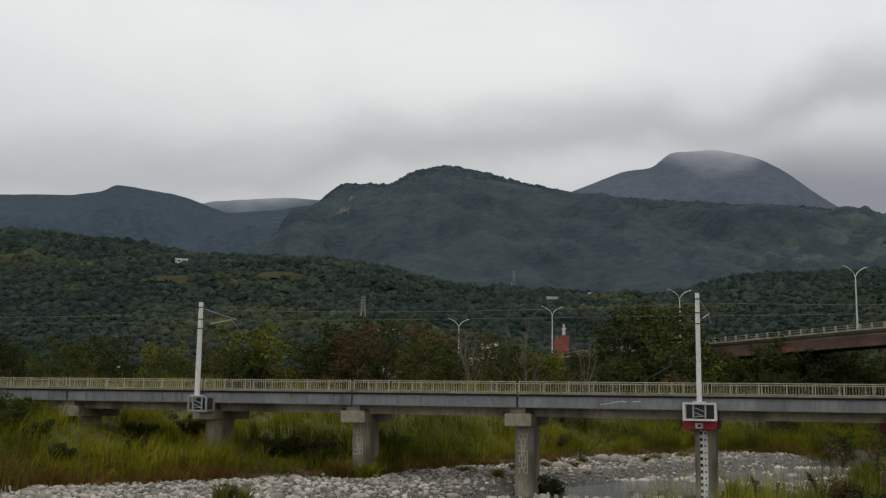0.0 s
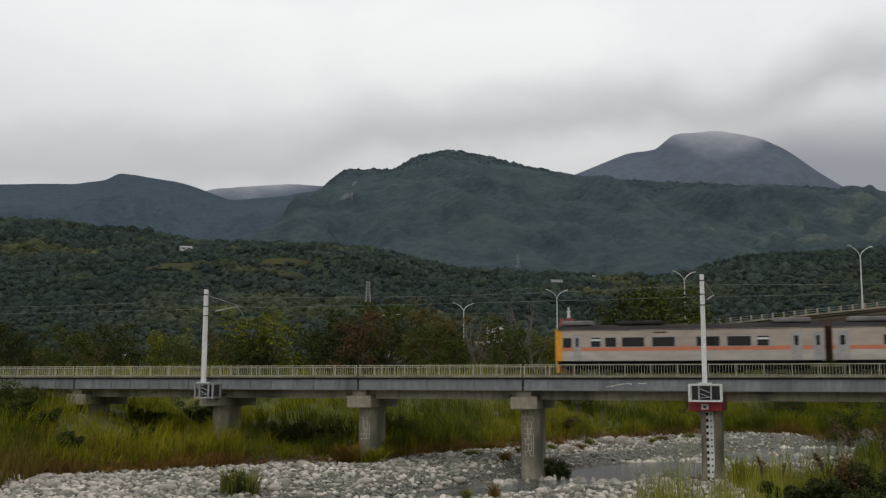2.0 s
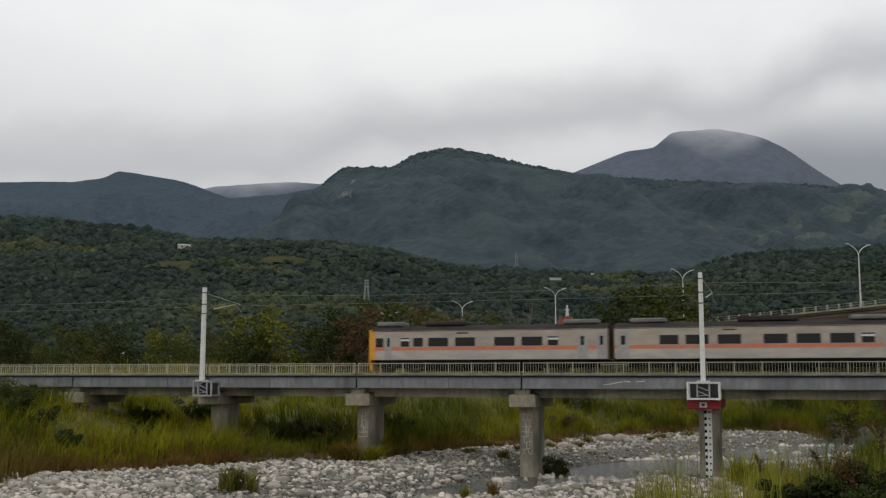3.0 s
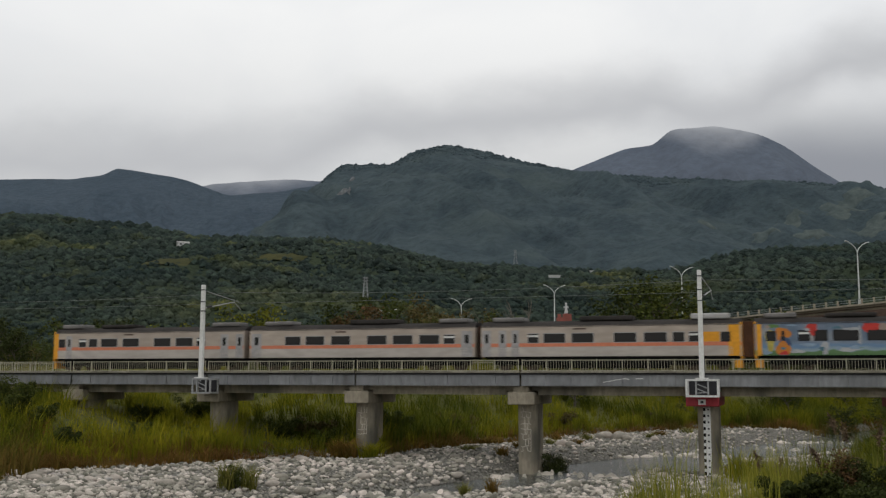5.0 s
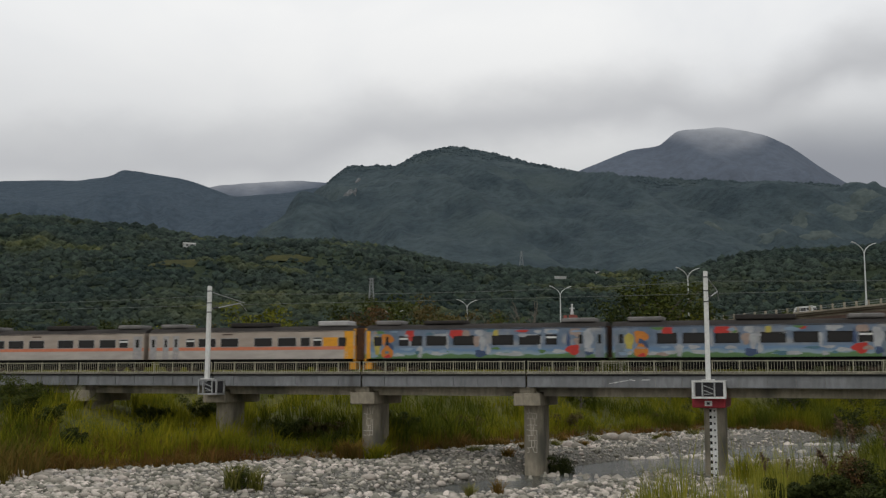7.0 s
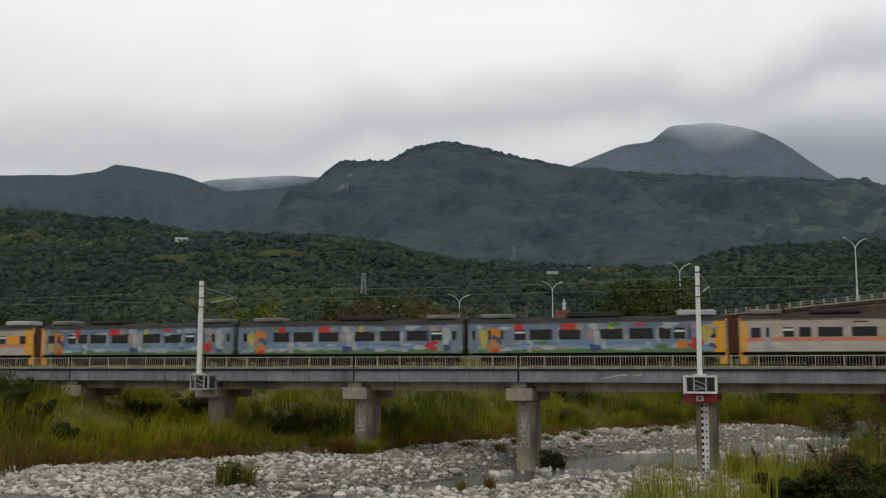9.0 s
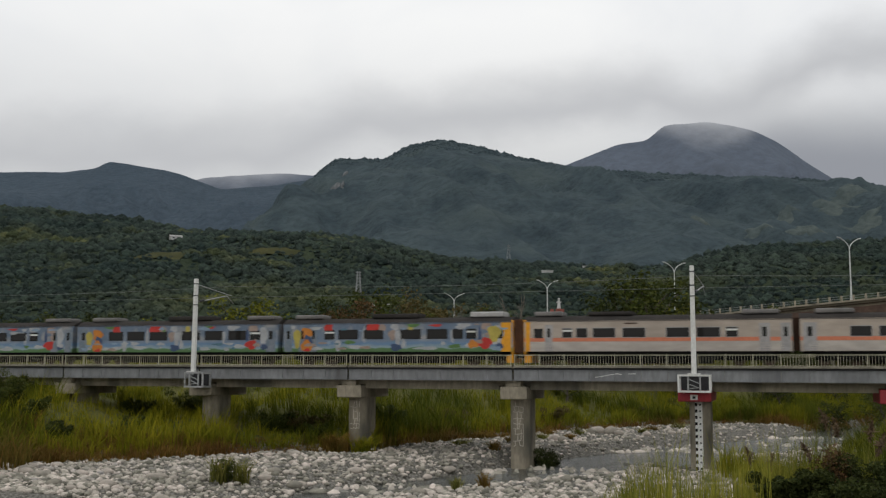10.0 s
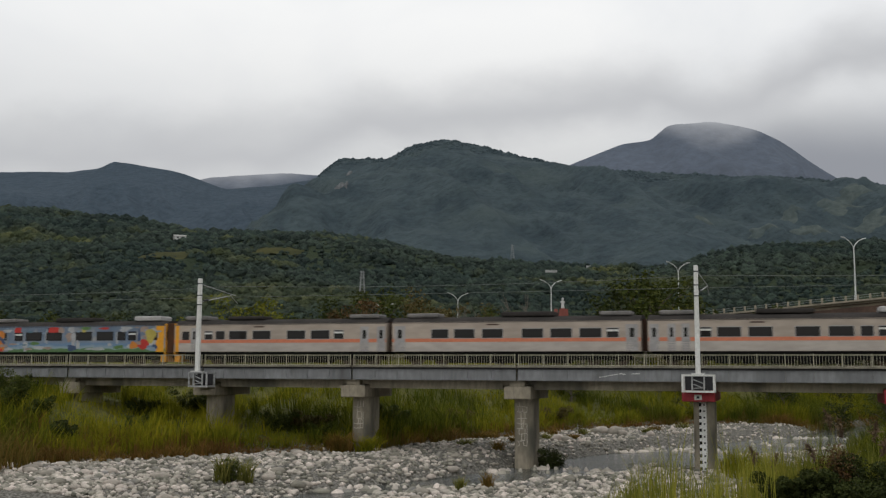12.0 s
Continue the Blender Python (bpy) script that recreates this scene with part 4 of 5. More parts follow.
for k, (sx, up, rx, ry) in enumerate(((0.335, 0.1480, 26, 16), (0.385, 0.1600, 34, 16), (0.310, 0.1370, 24, 12), (0.400, 0.1750, 40, 22), (0.36, 0.139, 30, 12), (0.415, 0.145, 30, 14), (0.255, 0.147, 14, 7))):
    X, Y, Z = hill_spot(sx, up, z_main, 1300, 2560)
    slope_patch("pasture", z_main, X, Y, rx, ry, 4.0, M_PASTURE, "pale green clearing on the wooded mountain", k)
for k, (sx, up, rx, ry) in enumerate(((-0.0900, 0.1915, 5, 12), (-0.0985, 0.1790, 7, 8), (-0.0925, 0.1800, 3, 7))):
    X, Y, Z = hill_spot(sx, up, z_main, 1300, 2590)
    slope_patch("cliff", z_main, X, Y, rx, ry, 4.0, M_CLIFF, "bare grey cliff among the mountain forest", k + 9)

# ---------------------------------------------------------------- low cloud on the far peaks


def cloud_material(name, colour, scale, levels, lo, hi, fade0, fade1, least, most, start=None):
    """Glowing mist sheet that thickens above a level which changes along x, and thins out again higher up."""
    m = bpy.data.materials.new(name)
    m.use_nodes = True
    nt = m.node_tree
    nt.nodes.clear()

    def node(kind, op=None, **kw):
        n = nt.nodes.new(kind)
        if op:
            n.operation = op
        for k, v in kw.items():
            n.inputs[k].default_value = v
        return n

    out = node("ShaderNodeOutputMaterial")
    # The cloud's daylight is emitted here; its least thickness hazes the peaks behind.
    em = node("ShaderNodeEmission", Color=(*colour, 1), Strength=1.0)
    tr, mx = node("ShaderNodeBsdfTransparent"), node("ShaderNodeMixShader")
    co, sep = node("ShaderNodeTexCoord"), node("ShaderNodeSeparateXYZ")
    mp = node("ShaderNodeMapping", Scale=(1, 1, 1.7))
    nz = node("ShaderNodeTexNoise", Scale=scale, Detail=5.0)
    nt.links.new(co.outputs["Object"], sep.inputs[0])
    nt.links.new(co.outputs["Object"], mp.inputs["Vector"])
    nt.links.new(mp.outputs[0], nz.inputs["Vector"])
    along = nt.nodes.new("ShaderNodeMapRange")
    for k, v in (("From Min", -2500.0), ("From Max", 2500.0)):
        along.inputs[k].default_value = v
    nt.links.new(sep.outputs["X"], along.inputs["Value"])
    ramp = nt.nodes.new("ShaderNodeValToRGB")
    ramp.color_ramp.interpolation = "EASE"
    el = ramp.color_ramp.elements
    for k, (x, z) in enumerate(levels):
        e = el[k] if k < 2 else el.new(0.999)
        e.position = (x + 2500) / 5000
        e.color = (z / 2000, z / 2000, z / 2000, 1)
    nt.links.new(along.outputs[0], ramp.inputs["Fac"])
    lev = nt.nodes.new("ShaderNodeMath")
    lev.operation = "MULTIPLY_ADD"
    lev.inputs[1].default_value = -2000.0
    nt.links.new(ramp.outputs["Color"], lev.inputs[0])
    nt.links.new(sep.outputs["Z"], lev.inputs[2])
    d = nt.nodes.new("ShaderNodeMath")
    d.operation = "MULTIPLY_ADD"
    d.inputs[1].default_value = 150.0
    nt.links.new(nz.outputs["Fac"], d.inputs[0])
    nt.links.new(lev.outputs[0], d.inputs[2])

    def soft(a, b, p, q):
        r = nt.nodes.new("ShaderNodeMapRange")
        r.interpolation_type = "SMOOTHSTEP"
        for k, v in (("From Min", a + 75), ("From Max", b + 75), ("To Min", p), ("To Max", q)):
            r.inputs[k].default_value = v
        nt.links.new(d.outputs[0], r.inputs["Value"])
        return r.outputs[0]

    mu = nt.nodes.new("ShaderNodeMath")
    mu.operation = "MULTIPLY"
    nt.links.new(soft(lo, hi, least, most), mu.inputs[0])
    nt.links.new(soft(fade0, fade1, 1.0, 0.0), mu.inputs[1])
    thick = mu.outputs[0]
    if start:
        side = nt.nodes.new("ShaderNodeMapRange")
        side.interpolation_type = "SMOOTHSTEP"
        side.inputs["From Min"].default_value, side.inputs["From Max"].default_value = start
        nt.links.new(sep.outputs["X"], side.inputs["Value"])
        both = nt.nodes.new("ShaderNodeMath")
        both.operation = "MULTIPLY"
        nt.links.new(thick, both.inputs[0])
        nt.links.new(side.outputs[0], both.inputs[1])
        thick = both.outputs[0]
    nt.links.new(thick, mx.inputs[0])
    nt.links.new(tr.outputs[0], mx.inputs[1])
    nt.links.new(em.outputs[0], mx.inputs[2])
    nt.links.new(mx.outputs[0], out.inputs[0])
    return m


def cloud_bank(name, y, x0, x1, z0, z1, mat, label):
    xs, zs = np.linspace(x0, x1, 60), np.linspace(z0, z1, 20)
    co = np.zeros((20, 60, 3))
    co[..., 0], co[..., 2] = xs[None], zs[:, None]
    co[..., 1] = y + 30 * np.sin(xs / 400)[None]
    i = np.arange(1200).reshape(20, 60)
    f = np.stack([i[:-1, :-1], i[:-1, 1:], i[1:, 1:], i[1:, :-1]], -1).reshape(-1, 4)
    tagged(new(name, raw_mesh(name, co.reshape(-1, 3), f, mat, True)), label, "cloud", kind="structure")


cloud_bank("backdrop_low_cloud", 3290, -2400, 2400, 400, 1500,
           cloud_material("cloud_mist", (0.50, 0.51, 0.53), 0.0035, [(-2400, 640), (-900, 650), (-560, 652), (-200, 740), (660, 850), (860, 808), (980, 825), (1120, 900), (1300, 1000), (2400, 1000)],
                          -95, 50, 10, 260, 0.08, 0.95), "thin grey low cloud drifting over the far peaks")
cloud_bank("backdrop_rain_cloud", 4800, 900, 2480, 300, 2100,
           cloud_material("rain_cloud", (0.25, 0.265, 0.30), 0.0016, [(-2450, 700), (2450, 700)],
                          -400, -200, 250, 720, 0.0, 0.95, (1000, 1600)), "dark rain cloud hanging behind the far peak")

# ---------------------------------------------------------------- road overpass with lamps
OV_A, OV_U = Vector((47.8, 189.7)), Vector((0.733, -0.680))
OV_Z, OV_GRADE = 17.6, 0.0571


def on_road(s, side=0.0, up=0.0):
    """A point on the overpass: s along it from its far visible end, side away from the viewer."""
    return Vector((OV_A.x + OV_U.x * s + 0.680 * side, OV_A.y + OV_U.y * s + 0.733 * side, OV_Z + OV_GRADE * s + up))


def road_bar(bm, s0, s1, side, w, up, h):
    a, b = on_road(s0, side, up), on_road(s1, side, up)
    return bar(bm, a, b, w, h)


def overpass():
    ov = thing("road_overpass", (0, 0, 0), "concrete road overpass with brown stained beams and a low parapet", "overpass")
    part("road_deck", road_bar(BM(), -104, 122, 5.0, 9.1, -0.98, 0.35), M_CONC_DARK, ov)
    part("fascia", road_bar(BM(), -104, 122, 0.0, 0.45, -0.14, 0.28), M_CONC, ov, "pale concrete deck edge")
    part("deck_edge", road_bar(BM(), -104, 122, 0.28, 0.3, -0.47, 0.36), M_CONC_DARK, ov)
    for i in range(8):
        s = -103.4 + i * 28.4
        part("main_beam", road_bar(BM(), s + 0.1, s + 28.3, 0.75, 0.6, -1.75, 2.2), M_BROWNBEAM, ov, "rust-brown stained beam")
        part("inner_beam", road_bar(BM(), s + 0.1, s + 28.3, 8.6, 0.6, -1.75, 2.2), M_BROWNBEAM, ov)
        if i:
            p = on_road(s, 4.8, -2.9)
            g = float(ground_z(p.x, p.y)) - 0.8
            part("pier", rod(BM(), (p.x, p.y, g), (p.x, p.y, p.z), 1.1, sides=20), M_CONC_DARK, ov)
            part("crosshead", bar(BM(), on_road(s, 0.6, -3.2), on_road(s, 9.0, -3.2), 1.6, 0.7), M_CONC_DARK, ov)
    post = mesh_of("parapet_post", box(BM(), -0.13, 0.13, -0.13, 0.13, 0.0, 0.85), M_CONC)
    s = -38.0
    while s < 120:
        part("parapet_post", post, None, ov, at=Matrix.Translation(on_road(s, 0.1, 0.0)) @ pose(0, 0, 0, 0, 0, -42.9))
        s += 2.0
    for up in (0.35, 0.74):
        part("parapet_rail", road_bar(BM(), -104, 122, 0.1, 0.06, up, 0.06), M_PYLON, ov)
    part("far_parapet", road_bar(BM(), -104, 122, 9.6, 0.25, 0.15, 0.9), M_CONC, ov)


def street_lamp(s):
    p = on_road(s, 0.45, 0.0)
    sl = thing("street_lamp", Matrix.Translation(p) @ pose(0, 0, 0, 0, 0, 20), "tall grey double-armed street lamp standing on the road", "street lamp", "street lamps on the overpass")
    part("pole", rod(BM(), (0, 0, -0.1), (0, 0, 8.7), 0.15, 0.09, 10), M_LAMPPOLE, sl)
    part("base", rod(BM(), (0, 0, -0.1), (0, 0, 0.9), 0.24, 0.2, 10), M_LAMPPOLE, sl)
    for sx in (-1, 1):
        bm = BM()
        pts = [(0, 8.6), (0.35, 9.3), (1.0, 9.85), (1.8, 10.2)]
        for (a, b), (c, d) in zip(pts, pts[1:]):
            rod(bm, (sx * a, 0, b), (sx * c, 0, d), 0.07, sides=7)
        arm = part("arm", bm, M_LAMPPOLE, sl)
        bm = BM()
        box(bm, -0.38, 0.38, -0.15, 0.15, -0.07, 0.07, 0.05)
        bmesh.ops.transform(bm, matrix=pose(sx * 2.1, 0, 10.3, 0, -12 * sx, 0), verts=bm.verts[:])
        part("lamp_head", bm, M_LAMPPOLE, arm)



def delivery_van():
    """A small white van; x is along it, with its front at -x."""
    vn = thing("van", (0, 0, 0), "small white van with dark windows driving on the overpass", "van")
    out = [(-2.0, 0.35), (-2.05, 0.85), (-1.75, 1.05), (-1.35, 1.82), (-1.1, 1.9), (1.5, 1.9), (1.72, 1.8), (1.78, 0.35)]
    bm = prism(BM(), out, -0.83, 0.83)
    bmesh.ops.bevel(bm, geom=bm.edges[:], offset=0.05, segments=2, affect="EDGES")
    part("body", bm, M_WHITE, vn)
    for y in (-0.835, 0.815):
        for a, b in ((-1.25, -0.4), (-0.3, 0.6), (0.7, 1.55)):
            part("side_window", prism(BM(), [(a, 1.12), (b, 1.12), (b, 1.62), (a + (0.25 if a < -1 else 0), 1.62)], y, y + 0.02), M_GLASS, vn)
    part("windscreen", bar(BM(), (-1.76, 0, 1.10), (-1.30, 0, 1.78), 1.4, 0.03), M_GLASS, vn)
    part("rear_window", box(BM(), 1.75, 1.80, -0.6, 0.6, 1.15, 1.6), M_GLASS, vn)
    part("bumper", box(BM(), -2.12, -2.0, -0.8, 0.8, 0.36, 0.58, 0.03), M_DARKSTEEL, vn)
    for x in (-1.35, 1.15):
        for y in (-0.74, 0.74):
            wh = part("wheel", rod(BM(), (x, y - 0.1, 0.31), (x, y + 0.1, 0.31), 0.31, sides=20), M_BLACK, vn)
            part("hub_cap", rod(BM(), (x, y + math.copysign(0.10, y), 0.31), (x, y + math.copysign(0.115, y), 0.31), 0.17, sides=14), M_GALV, wh)
    return vn


van = delivery_van()
VAN_TURN = Matrix(((0.733, 0.680, 0, 0), (-0.680, 0.733, 0, 0), (0, 0, 1, 0), (0, 0, 0, 1))) @ pose(0, 0, 0, 0, -math.degrees(math.atan(OV_GRADE)), 0)


overpass()
for s in (27.5, -5.3, -34.8, -60.5):
    street_lamp(s)
street_lamp(-84.2)

# ---------------------------------------------------------------- far buildings and pylons
M_BRICK = material("red_brick_paint", (0.30, 0.10, 0.08), (0.22, 0.075, 0.06), 0.6, 0.85, bump=0.1)
M_HOUSE = material("white_render", (0.55, 0.55, 0.54), (0.44, 0.44, 0.43), 0.3, 0.85, bump=0.05)
M_TIN = material("pale_sheet_roof", (0.40, 0.40, 0.37), (0.30, 0.30, 0.28), 0.4, 0.6, 0.1, 0.05)


def shrine():
    x, y, g = 26.6, 232.0, 8.0
    sh = thing("brick_tower", (x, y, 0), "small red brick tower with battlements", "tower")
    top = 20.4
    part("wall", box(BM(), -1.55, 1.55, -1.4, 1.4, g - 2, top, 0.03), M_BRICK, sh)
    for i in (-1, 0, 1):
        part("battlement", box(BM(), i * 1.15 - 0.36, i * 1.15 + 0.36, -1.45, -1.0, top, top + 0.7), M_BRICK, sh)
    part("cornice", box(BM(), -1.65, 1.65, -1.5, 1.5, top - 1.3, top - 1.05), M_BRICK, sh)
    part("pedestal", box(BM(), 0.05, 0.95, -0.4, 0.4, top, top + 0.9), M_BRICK, sh)
    bm = BM()
    rod(bm, (0, 0, 0), (0, 0, 1.5), 0.42, 0.25, 14)
    rod(bm, (0, 0, 1.45), (0, 0, 2.0), 0.25, 0.2, 14)
    bmesh.ops.create_icosphere(bm, subdivisions=2, radius=0.27, matrix=Matrix.Translation((0, 0, 2.15)))
    box(bm, -0.55, 0.55, -0.14, 0.14, 1.25, 1.55, 0.06)
    st = new("statue", mesh_of("statue", bm, M_HOUSE, False))
    st.location = (x + 0.5, y, top + 0.9)
    tagged(st, "plain white statue standing on a brick tower", "statue")


def house(x, y, z, w, d, h, turn, roof_mat, label, base=-4.0):
    hs = thing("house", pose(x, y, z, 0, 0, turn), label, "house", "far houses on the hillside")
    part("wall", box(BM(), -w / 2, w / 2, -d / 2, d / 2, base, h), M_HOUSE, hs)
    if base > -4.0:
        for sx in (-0.4, 0.4):
            part("post", box(BM(), sx * w - 0.1, sx * w + 0.1, -0.1, 0.1, -6.0, base), M_DARKSTEEL, hs)
    bm = BM()
    o = 0.35
    a = [bm.verts.new(p) for p in ((-w / 2 - o, -d / 2 - o, h), (w / 2 + o, -d / 2 - o, h), (w / 2 + o, d / 2 + o, h), (-w / 2 - o, d / 2 + o, h))]
    r = [bm.verts.new(p) for p in ((-w / 2 - o, 0, h + d * 0.22), (w / 2 + o, 0, h + d * 0.22))]
    for f in ((a[0], a[1], r[1], r[0]), (a[2], a[3], r[0], r[1]), (a[1], a[2], r[1]), (a[3], a[0], r[0]), (a[3], a[2], a[1], a[0])):
        bm.faces.new(f)
    part("roof", bm, roof_mat, hs)
    for i in range(max(2, int(w / 3)) if h > 2 else 0):
        cx = -w / 2 + w * (i + 0.5) / max(2, int(w / 3))
        part("window", box(BM(), cx - 0.55, cx + 0.55, -d / 2 - 0.04, -d / 2 + 0.05, h * 0.4, h * 0.8), M_GLASS, hs)


def pylon(x, y, z, h, label):
    py = thing("pylon", pose(x, y, z, 0, 0, 15), label, "pylon", "power pylons")
    b = h * 0.14
    for sx, sy in ((-1, -1), (1, -1), (1, 1), (-1, 1)):
        part("leg", bar(BM(), (sx * b * 1.2, sy * b * 1.2, -9), (sx * 0.4, sy * 0.4, h), 0.2, 0.2), M_PYLON, py)
    bm = BM()
    for i in range(7):
        z0, z1 = h * i / 7, h * (i + 1) / 7
        r0, r1 = b + (0.4 - b) * i / 7, b + (0.4 - b) * (i + 1) / 7
        for sy in (-1, 1):
            bar(bm, (-r0, sy * r0, z0), (r1, sy * r1, z1), 0.09, 0.09)
            bar(bm, (r0, sy * r0, z0), (-r1, sy * r1, z1), 0.09, 0.09)
            bar(bm, (sy * r0, -r0, z0), (sy * r1, r1, z1), 0.09, 0.09)
    part("lattice", bm, M_PYLON, py)
    for f in (0.68, 0.82, 0.95):
        part("cross_arm", bar(BM(), (-h * 0.13, 0, h * f), (h * 0.13, 0, h * f), 0.3, 0.3), M_PYLON, py)


shrine()
X, Y, Z = hill_spot(-0.2525, 0.1265, z_left, 320, 1000)
house(X, Y, Z - 0.6, 7, 5, 2.2, 25, M_TIN, "small white house with a pale roof among hill trees")
X, Y, Z = hill_spot(0.106, 0.0915, z_left, 320, 900)
house(X, Y, Z + 3.0, 6.2, 1.0, 0.8, 0, M_TIN, "long pale shed raised on dark posts", -0.4)
X, Y, Z = hill_spot(0.142, 0.1000, z_left, 320, 900)
house(X, Y, Z + 1.2, 2.6, 1.2, 0.7, 0, M_TIN, "tiny pale hut on the hillside")
house(10.5, 330, 13.6, 4.4, 6, 5.0, 30, M_TIN, "white house with a pale sheet roof behind trees")
house(14.6, 320, 17.6, 4.6, 4, 5.6, 0, M_TIN, "white building with a long pale flat roof")
house(-64, 205, 9.5, 1.8, 2, 2.6, 20, M_TIN, "small white shed half hidden by trees")
X, Y, Z = hill_spot(-0.0757, 0.070, z_left, 320, 900)
pylon(X, Y, Z + 2.5, 0.0205 * Y, "grey lattice power pylon on the green hill")
X, Y, Z = hill_spot(0.0687, 0.1046, z_main, 1250, 2500)
pylon(X, Y, Z + 6, 0.014 * Y, "faint grey lattice power pylon on the mountain foot")

# ---------------------------------------------------------------- trees behind the bridge


def leaf_mat(name, c, k=0.35):
    return material(name, c, tuple(v * 0.6 for v in c), 0.35, 0.75, bump=0.0, fine=2.0, island=k, translucent=0.25, gloss=0.12)


LEAF = {"dark": leaf_mat("dark_green_leaves", (0.050, 0.064, 0.016)), "green": leaf_mat("green_leaves", (0.080, 0.098, 0.020)),
        "lime": leaf_mat("yellow_green_leaves", (0.165, 0.175, 0.020)), "brown": leaf_mat("brownish_leaves", (0.130, 0.105, 0.036)),
        "rust": leaf_mat("reddish_brown_leaves", (0.125, 0.078, 0.032))}
M_BARK = material("grey_brown_bark", (0.13, 0.115, 0.095), (0.08, 0.07, 0.055), 1.5, 0.95, bump=0.4)
M_TWIG = material("pale_bare_twigs", (0.20, 0.175, 0.145), (0.14, 0.12, 0.10), 1.5, 0.95, bump=0.1)


def tree_skeleton(h, seed, lean=0.1, low=0.25, bare=False):
    """Trunk and limbs as meshes, and the points round which the leaves stand."""
    r = random.Random(seed)
    trunk, tips, limbs = BM(), [], []
    p, top = Vector((0, 0, -0.4)), h * 0.62
    pts = [p.copy()]
    for i in range(5):
        p = p + Vector((r.uniform(-lean, lean) * h * 0.15, r.uniform(-lean, lean) * h * 0.15, (top + 0.4) / 5))
        pts.append(p.copy())
    for i in range(5):
        rod(trunk, pts[i], pts[i + 1], h * 0.022 * (1 - 0.15 * i), h * 0.022 * (1 - 0.15 * (i + 1)), 8)
    n = 9 if not bare else 12
    for k in range(n):
        t = low + (1 - low) * k / (n - 1)
        i = min(int(t * 5), 4)
        a = pts[i].lerp(pts[i + 1], t * 5 - i)
        ang = k * 2.4 + r.uniform(-0.5, 0.5)
        reach = h * (0.40 - 0.20 * abs(t - 0.5)) * r.uniform(0.7, 1.15) * (0.6 if bare else 1)
        up = h * (0.14 + 0.24 * t) * r.uniform(0.7, 1.2)
        b = a + Vector((math.cos(ang) * reach * 0.55, math.sin(ang) * reach * 0.55, up * 0.6))
        c = a + Vector((math.cos(ang) * reach, math.sin(ang) * reach, up * (1.0 if not bare else 1.5)))
        limb = BM()
        rod(limb, a, b, h * 0.011, h * 0.008, 6)
        rod(limb, b, c, h * 0.008, h * 0.003, 6)
        if bare:
            for q in range(9):
                s = b.lerp(c, r.random())
                e = s + Vector((r.uniform(-1, 1), r.uniform(-1, 1), r.uniform(0.4, 1.8))) * h * 0.10
                rod(limb, s, e, h * 0.0035, h * 0.0012, 4)
                e2 = s.lerp(e, 0.5) + Vector((r.uniform(-1, 1), r.uniform(-1, 1), r.uniform(0.3, 1.2))) * h * 0.07
                rod(limb, s.lerp(e, 0.5), e2, h * 0.0022, h * 0.001, 4)
        limbs.append(limb)
        tips += [(b, 0.8), (c, 1.0), (b.lerp(c, 0.5) + Vector((0, 0, h * 0.05)), 0.9)]
    tips.append((pts[-1] + Vector((0, 0, h * 0.22)), 1.0))
    tips.append((pts[-1] + Vector((0, 0, h * 0.10)), 1.1))
    return trunk, limbs, tips


QUAD = np.array([(-0.5, 0, 0), (0, -0.32, 0.06), (0.5, 0, 0), (0, 0.32, 0.06)], float)


def leaf_cloud(name, tips, h, per, size, seed, mat, ball=0.10):
    """Leaves in uneven clumps round the limb ends."""
    g = np.random.default_rng(seed)
    c = np.array([t[0][:] for t in tips])
    w = np.array([t[1] for t in tips])
    k = np.repeat(np.arange(len(c)), 4)
    sub = c[k] + g.normal(0, 1, (len(k), 3)) * h * 0.055
    j = np.repeat(np.arange(len(sub)), per)
    d = g.normal(0, 1, (len(j), 3))
    d /= np.linalg.norm(d, axis=1)[:, None]
    rad = h * ball * w[k][j] * (0.55 + 0.45 * g.random(len(j)))
    pos = sub[j] + d * rad[:, None] * np.array([1, 1, 0.7])
    ax = g.normal(0, 1, (len(j), 3))
    ax[:, 2] *= 0.6
    ax /= np.linalg.norm(ax, axis=1)[:, None]
    nrm = d + 0.6 * g.normal(0, 1, (len(j), 3)) + np.array([0, 0, 0.5])
    bx = np.cross(nrm, ax)
    bx /= np.linalg.norm(bx, axis=1)[:, None] + 1e-6
    nz = np.cross(ax, bx)
    s = size * (0.6 + 0.8 * g.random(len(j)))
    v = (QUAD[None, :, 0:1] * ax[:, None] + QUAD[None, :, 1:2] * bx[:, None] + QUAD[None, :, 2:3] * nz[:, None]) * s[:, None, None] + pos[:, None]
    f = np.arange(len(j) * 4).reshape(-1, 4)
    return raw_mesh(name, v.reshape(-1, 3), f, mat)


def tree_proto(h, seed, colour, label, per=18, size=None, low=0.25, bare=False):
    tr = thing("tree", (0, 0, 0), label, "tree", "trees behind the bridge")
    trunk, limbs, tips = tree_skeleton(h, seed, 0.6, low, bare)
    part("trunk", trunk, M_TWIG if bare else M_BARK, tr)
    for l in limbs:
        part("limb", l, M_TWIG if bare else M_BARK, tr)
    if not bare:
        part("crown", leaf_cloud("crown", tips, h, per, size or h * 0.041, seed, LEAF[colour], 0.115), None, tr)
    return tr


WORD = {"dark": "dark green broadleaf tree with a dense crown", "green": "green broadleaf tree with an uneven crown", "lime": "yellow-green tree with light new leaves",
        "brown": "olive-brown tree with a thin dry crown", "rust": "tree with reddish brown leaves", "bare": "leafless tree with pale grey twigs"}
PROTO = {}
USED = set()


